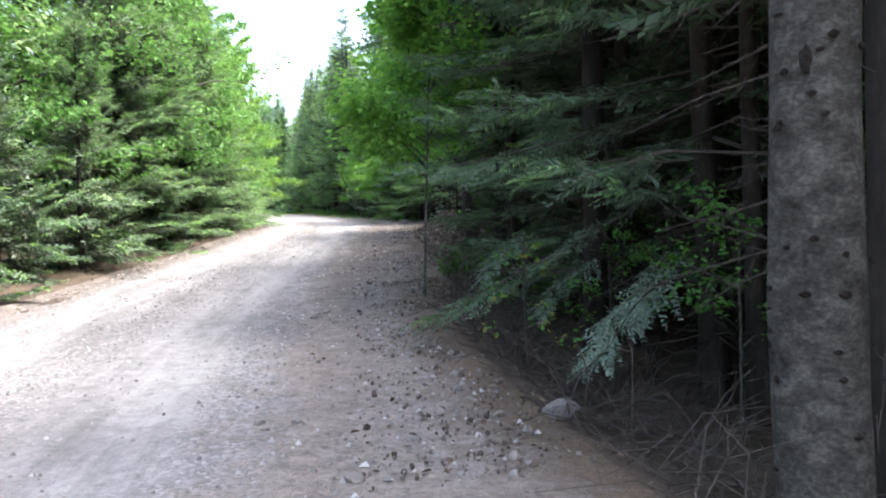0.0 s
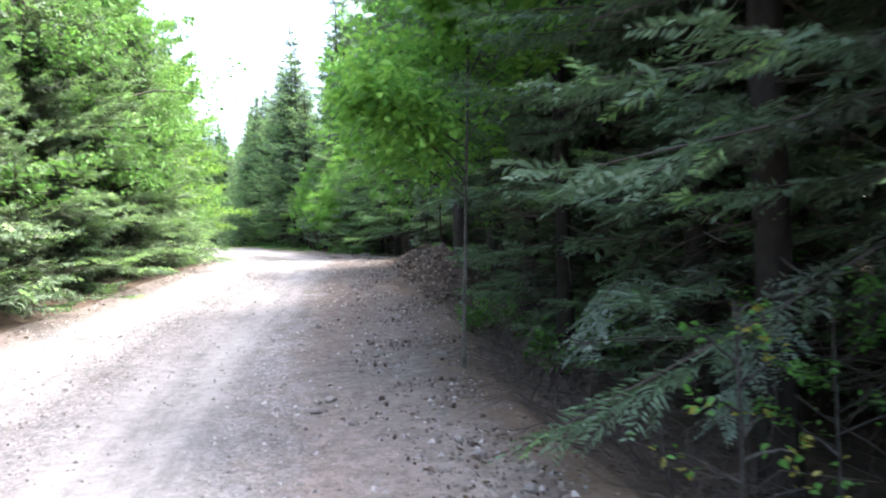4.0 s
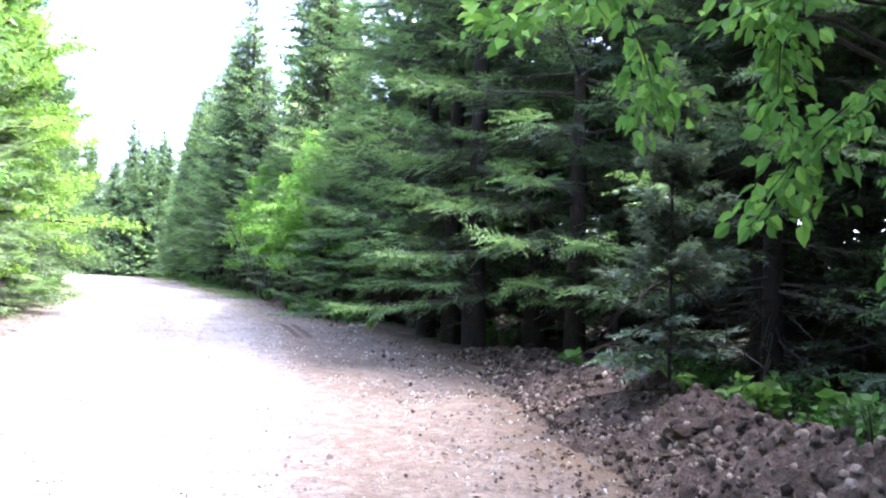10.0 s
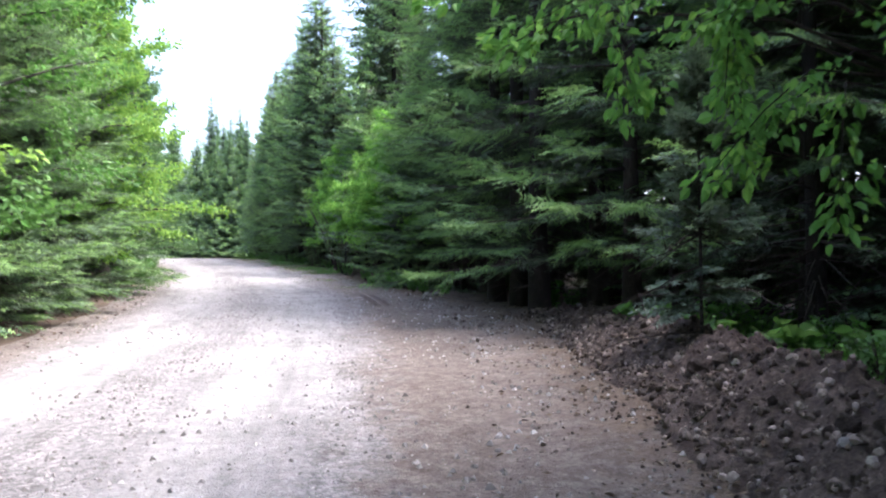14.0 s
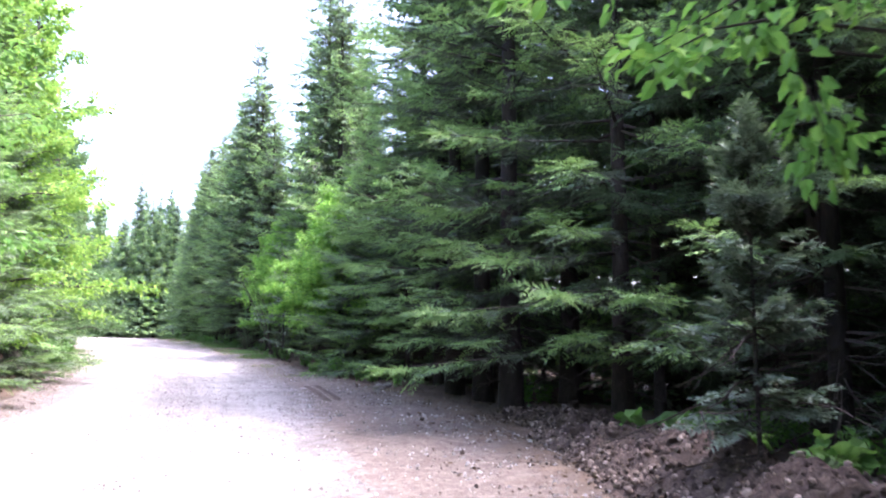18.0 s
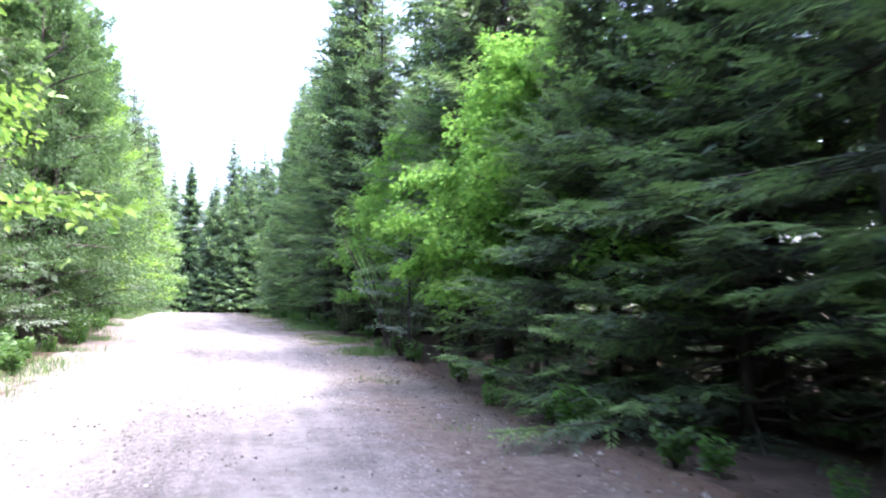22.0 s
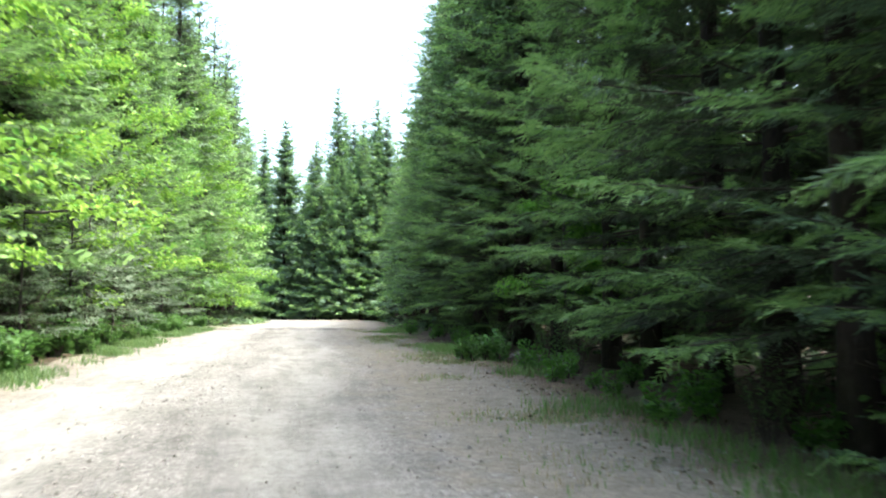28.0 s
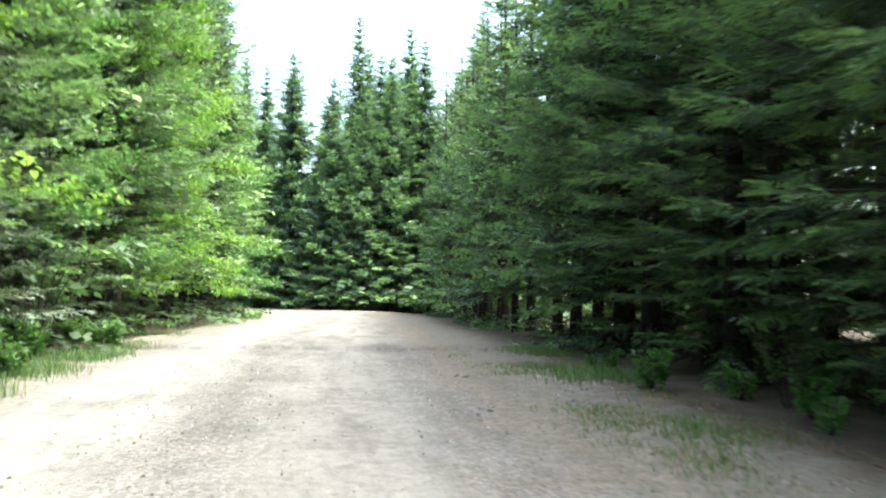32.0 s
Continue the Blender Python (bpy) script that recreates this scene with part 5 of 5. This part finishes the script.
verge_herb = herb("verge_herb", 54, 0.55, 0.1, 16, "light green leafy plant on the stony verge", [M_LEAFPALE, M_SHRUB], 0.7)
for x, y, s in ((-0.75, 89.4, 1.0), (-0.45, 89.8, 1.15), (-0.2, 89.2, 1.0), (-0.95, 89.9, 0.8), (-0.3, 90.3, 0.9), (-0.2, 93.5, 0.8), (0.3, 95.0, 0.9), (-0.5, 97.0, 0.9), (1.4, 84.4, 0.8), (1.9, 82.5, 0.9), (2.0, 79.0, 1.0), (2.3, 76.5, 0.9), (3.0, 71.5, 0.9), (3.2, 67.5, 0.8),
                (3.5, 60.2, 0.9), (3.6, 58.2, 0.9), (4.0, 54.5, 0.8), (4.4, 48.2, 0.8), (4.6, 46.6, 0.7), (5.6, 30.6, 0.9), (5.9, 29.2, 1.0), (6.2, 28.0, 1.0), (6.3, 26.4, 0.9)):
    plant(verge_herb, x, y, s, None, "leafy plants on the verge", 0.0)
for i in range(64):
    y = rnd.uniform(82, 112) if i < 42 else rnd.uniform(50, 57.5)
    plant(verge_herb, at(LEFT, y) - rnd.uniform(0.35, 1.5), y, rnd.uniform(0.7, 1.4), None, "leafy plants on the verge", 0.0)
shrub = herb("willow_shrub", 53, 2.3, 0.075, 34, "grey-green leafy willow shrub on the verge", [M_SHRUB, M_LEAFPALE], 0.45, "shrub")
for x, y, s in ((1.6, 79.8, 0.5), (2.2, 80.6, 0.5), (3.5, 60.0, 0.8), (3.4, 61.6, 1.5), (3.9, 62.2, 1.3), (0.8, 88.3, 0.65), (1.2, 87.6, 0.6), (0.4, 94.2, 0.5), (0.5, 95.8, 0.55), (-0.2, 98, 0.5), (-0.9, 103, 0.6), (2.55, 70.2, 0.8), (2.9, 71.0, 0.7)):
    plant(shrub, x, y, s, None, "shrubs on the verge")
y = 75.0
while y < 112:
    plant(shrub, at(LEFT, y) - rnd.uniform(1.2, 2.2), y, rnd.uniform(0.6, 1.25), None, "shrubs along the road")
    if rnd.random() < 0.4:
        plant(rnd.choice((yng_a, yng_c)), at(LEFT, y) - rnd.uniform(1.6, 2.4), y + 1.2, rnd.uniform(0.7, 1.0), None, "young spruces beside the road")
    y += rnd.uniform(1.6, 2.6)

# thin spruce by the heap: bare grey stem, short needles
thin = spruce("young_spruce", 61, 3.15, 0.55, 0.75, 100, 9, 5, 0.022, "thin grey-green young spruce standing behind the earth heap", M_BARK, 8, fresh=0.1, sag=0.15, tilt_up=0.9, mats=[M_PINE, M_PINE, M_TWIG])
stand(thin, 4.98, 30.5, 0.0, 0.95)
# sapling with yellowing top at the ditch
sapling = broad_tree("sapling", 62, 1.55, 0.014, 0.25, 0.5, 9, 0.06, 5, "small sapling with a yellowing top beside the ditch", twigs=2, mats=[M_LEAF, M_YELLOW], pale=0.4, spread=0.08)
stand(sapling, 2.06, 8.1)
beechling = broad_tree("beech_sapling", 63, 2.6, 0.02, 1.0, 1.5, 7, 0.075, 16, "slender beech sapling with bright leaves in the dark wood", twigs=4, toward=3.4, spread=0.12, squash=0.3)
stand(beechling, 3.75, 7.0, 0.0, 0.9)
used.add(beechling)
for x, y, s in ((3.2, 8.8, 0.7), (4.6, 11.5, 0.8), (6.4, 21.5, 0.9)):
    plant(beechling, x, y, s, None, "beech saplings in the wood")


def fallen_bough(seed, x, y, ln, turn):
    """A fallen dry bough with side twigs, propped on the litter."""
    rng = np.random.default_rng(seed)
    root = tagged(new("fallen_bough"), "dry fallen bough lying on the litter", "branch", "fallen boughs")
    s = np.linspace(0, 1, 7)[:, None]
    axis = np.array([1, 0, 0]) * s * ln + np.array([0, 0, 0.3]) * np.sin(s * 2.6) + rng.normal(0, 0.03, (7, 3)) * s
    part("stem", mesh_of("stem", *tube(axis, np.linspace(0.02, 0.004, 7), 5, seed), [M_TWIG], None, True), root)
    for i in range(12):
        k = rng.integers(1, 6)
        d = unit(np.array([0.8, rng.choice([-1, 1]) * rng.uniform(0.4, 1), rng.normal(0.05, 0.3)]))
        e = axis[k] + d * ln * rng.uniform(0.15, 0.4)
        part("twig", mesh_of("twig", *tube([axis[k], (axis[k] + e) / 2 + rng.normal(0, 0.02, 3), e], [0.007, 0.005, 0.002], 4, i), [M_TWIG], None, True), root)
    root.matrix_basis = Matrix.Translation((x, y, ground_z(x, y) + 0.02)) @ Matrix.Rotation(turn, 4, "Z")


for i, (x, y, ln, a) in enumerate(((2.3, 6.6, 1.3, 0.3), (2.6, 7.4, 1.5, 2.6), (2.2, 9.2, 1.1, 1.2), (3.0, 5.6, 1.4, 1.9), (2.4, 10.8, 1.2, 0.5), (3.2, 16.5, 1.3, 0.8), (6.2, 27.6, 1.2, 0.4), (-4.9, 36.5, 1.2, 1.0), (-4.2, 41, 1.1, 2.0), (-4.1, 34.2, 1.0, 0.4))):
    fallen_bough(400 + i, x, y, ln, a)


def ditch_brush():
    """A tangle of thin dry twigs and dead stems in the ditch and under the first trees."""
    rng = np.random.default_rng(21)
    heap = Heap()
    for i in range(900):
        y = float(rng.uniform(3.0, 17.0))
        x = at(FOREST, y) + 0.45 + abs(float(rng.normal(0, 1.1)))
        z = ground_z(x, y) + float(rng.uniform(0.0, 0.12))
        a, e, ln = rng.uniform(0, 6.28), abs(rng.normal(0.35, 0.45)), rng.uniform(0.25, 1.1)
        d = np.array([math.cos(a) * math.cos(e), math.sin(a) * math.cos(e), math.sin(e)])
        p = np.array([x, y, z])
        m = p + d * ln * 0.5 + rng.normal(0, 0.05, 3) * [1, 1, 0.4]
        q = p + d * ln + np.array([0, 0, -0.25 * ln * ln])
        heap.put(*tube([p, m, q], [0.006, 0.0045, 0.002], 3, i))
        for _ in range(2):
            b = m + (q - m) * rng.uniform(0, 0.7)
            heap.put(*tube([b, b + unit(d + rng.normal(0, 0.7, 3)) * rng.uniform(0.1, 0.3)], [0.0035, 0.0015], 3, i))
    tagged(new("brushwood", heap.mesh("brushwood", [M_TWIG])), "tangle of thin dry twigs in the ditch beside the road", "brushwood", "", "stuff")


ditch_brush()


def drooping_bough(seed, base, tip, label):
    """A single needled bough that has sunk over the ditch, with its bare woody stem."""
    rng = np.random.default_rng(seed)
    root = tagged(new("drooping_bough"), label, "branch", "drooping boughs over the ditch")
    tip, foot, base = np.array(tip, float), tuple(base), np.zeros(3)
    ln = np.linalg.norm(tip)
    k = np.linspace(0, 1, 8)[:, None]
    axis = (tip - base) * k + np.array([0, 0, 0.18 * ln]) * np.sin(k * math.pi)
    part("stem", mesh_of("stem", *tube(axis, np.linspace(0.016, 0.003, 8), 5, seed), [M_TWIG], None, True), root)
    n = 46
    s = np.sort(rng.uniform(0.25, 1.0, n))
    o = np.stack([np.interp(s, k[:, 0], axis[:, c]) for c in range(3)], 1)
    fwd = unit(tip - base)
    side = unit(np.cross(fwd, [0, 0, 1.0]))
    sg = np.where(np.arange(n) % 2 == 0, 1.0, -1.0)[:, None]
    d = unit(fwd * 0.7 + side * sg * rng.uniform(0.4, 0.9, (n, 1)) + np.array([0, 0, -0.35]) * rng.uniform(0.3, 1.3, (n, 1)))
    up = unit(np.array([0, 0, 1.0]) + 0.4 * rng.normal(size=(n, 3)))
    ls = 0.36 * ln * (1.15 - 0.7 * s) * rng.uniform(0.7, 1.2, n)
    v, f = sprigs(rng, o, d, up, ls, np.full((n, 1, 1), 0.022), 10, 0.8)
    part("needles", mesh_of("needles", v, f, [M_PINE]), root)
    root.matrix_basis = Matrix.Translation(foot)


GREY_BOUGH = "grey-green drooping spruce bough with thinning needles over the ditch"
for i, (x, y, z, a, b, c) in enumerate(((3.3, 6.9, 1.05, 2.15, 6.2, 0.5), (3.2, 7.6, 0.85, 2.3, 7.0, 0.35), (3.5, 9.4, 1.2, 2.4, 8.9, 0.6), (3.9, 8.2, 1.3, 2.9, 7.4, 0.7), (3.0, 11.2, 1.5, 2.1, 10.5, 0.95))):
    drooping_bough(500 + i, (x, y, z), (a - x, b - y, c - z), GREY_BOUGH)
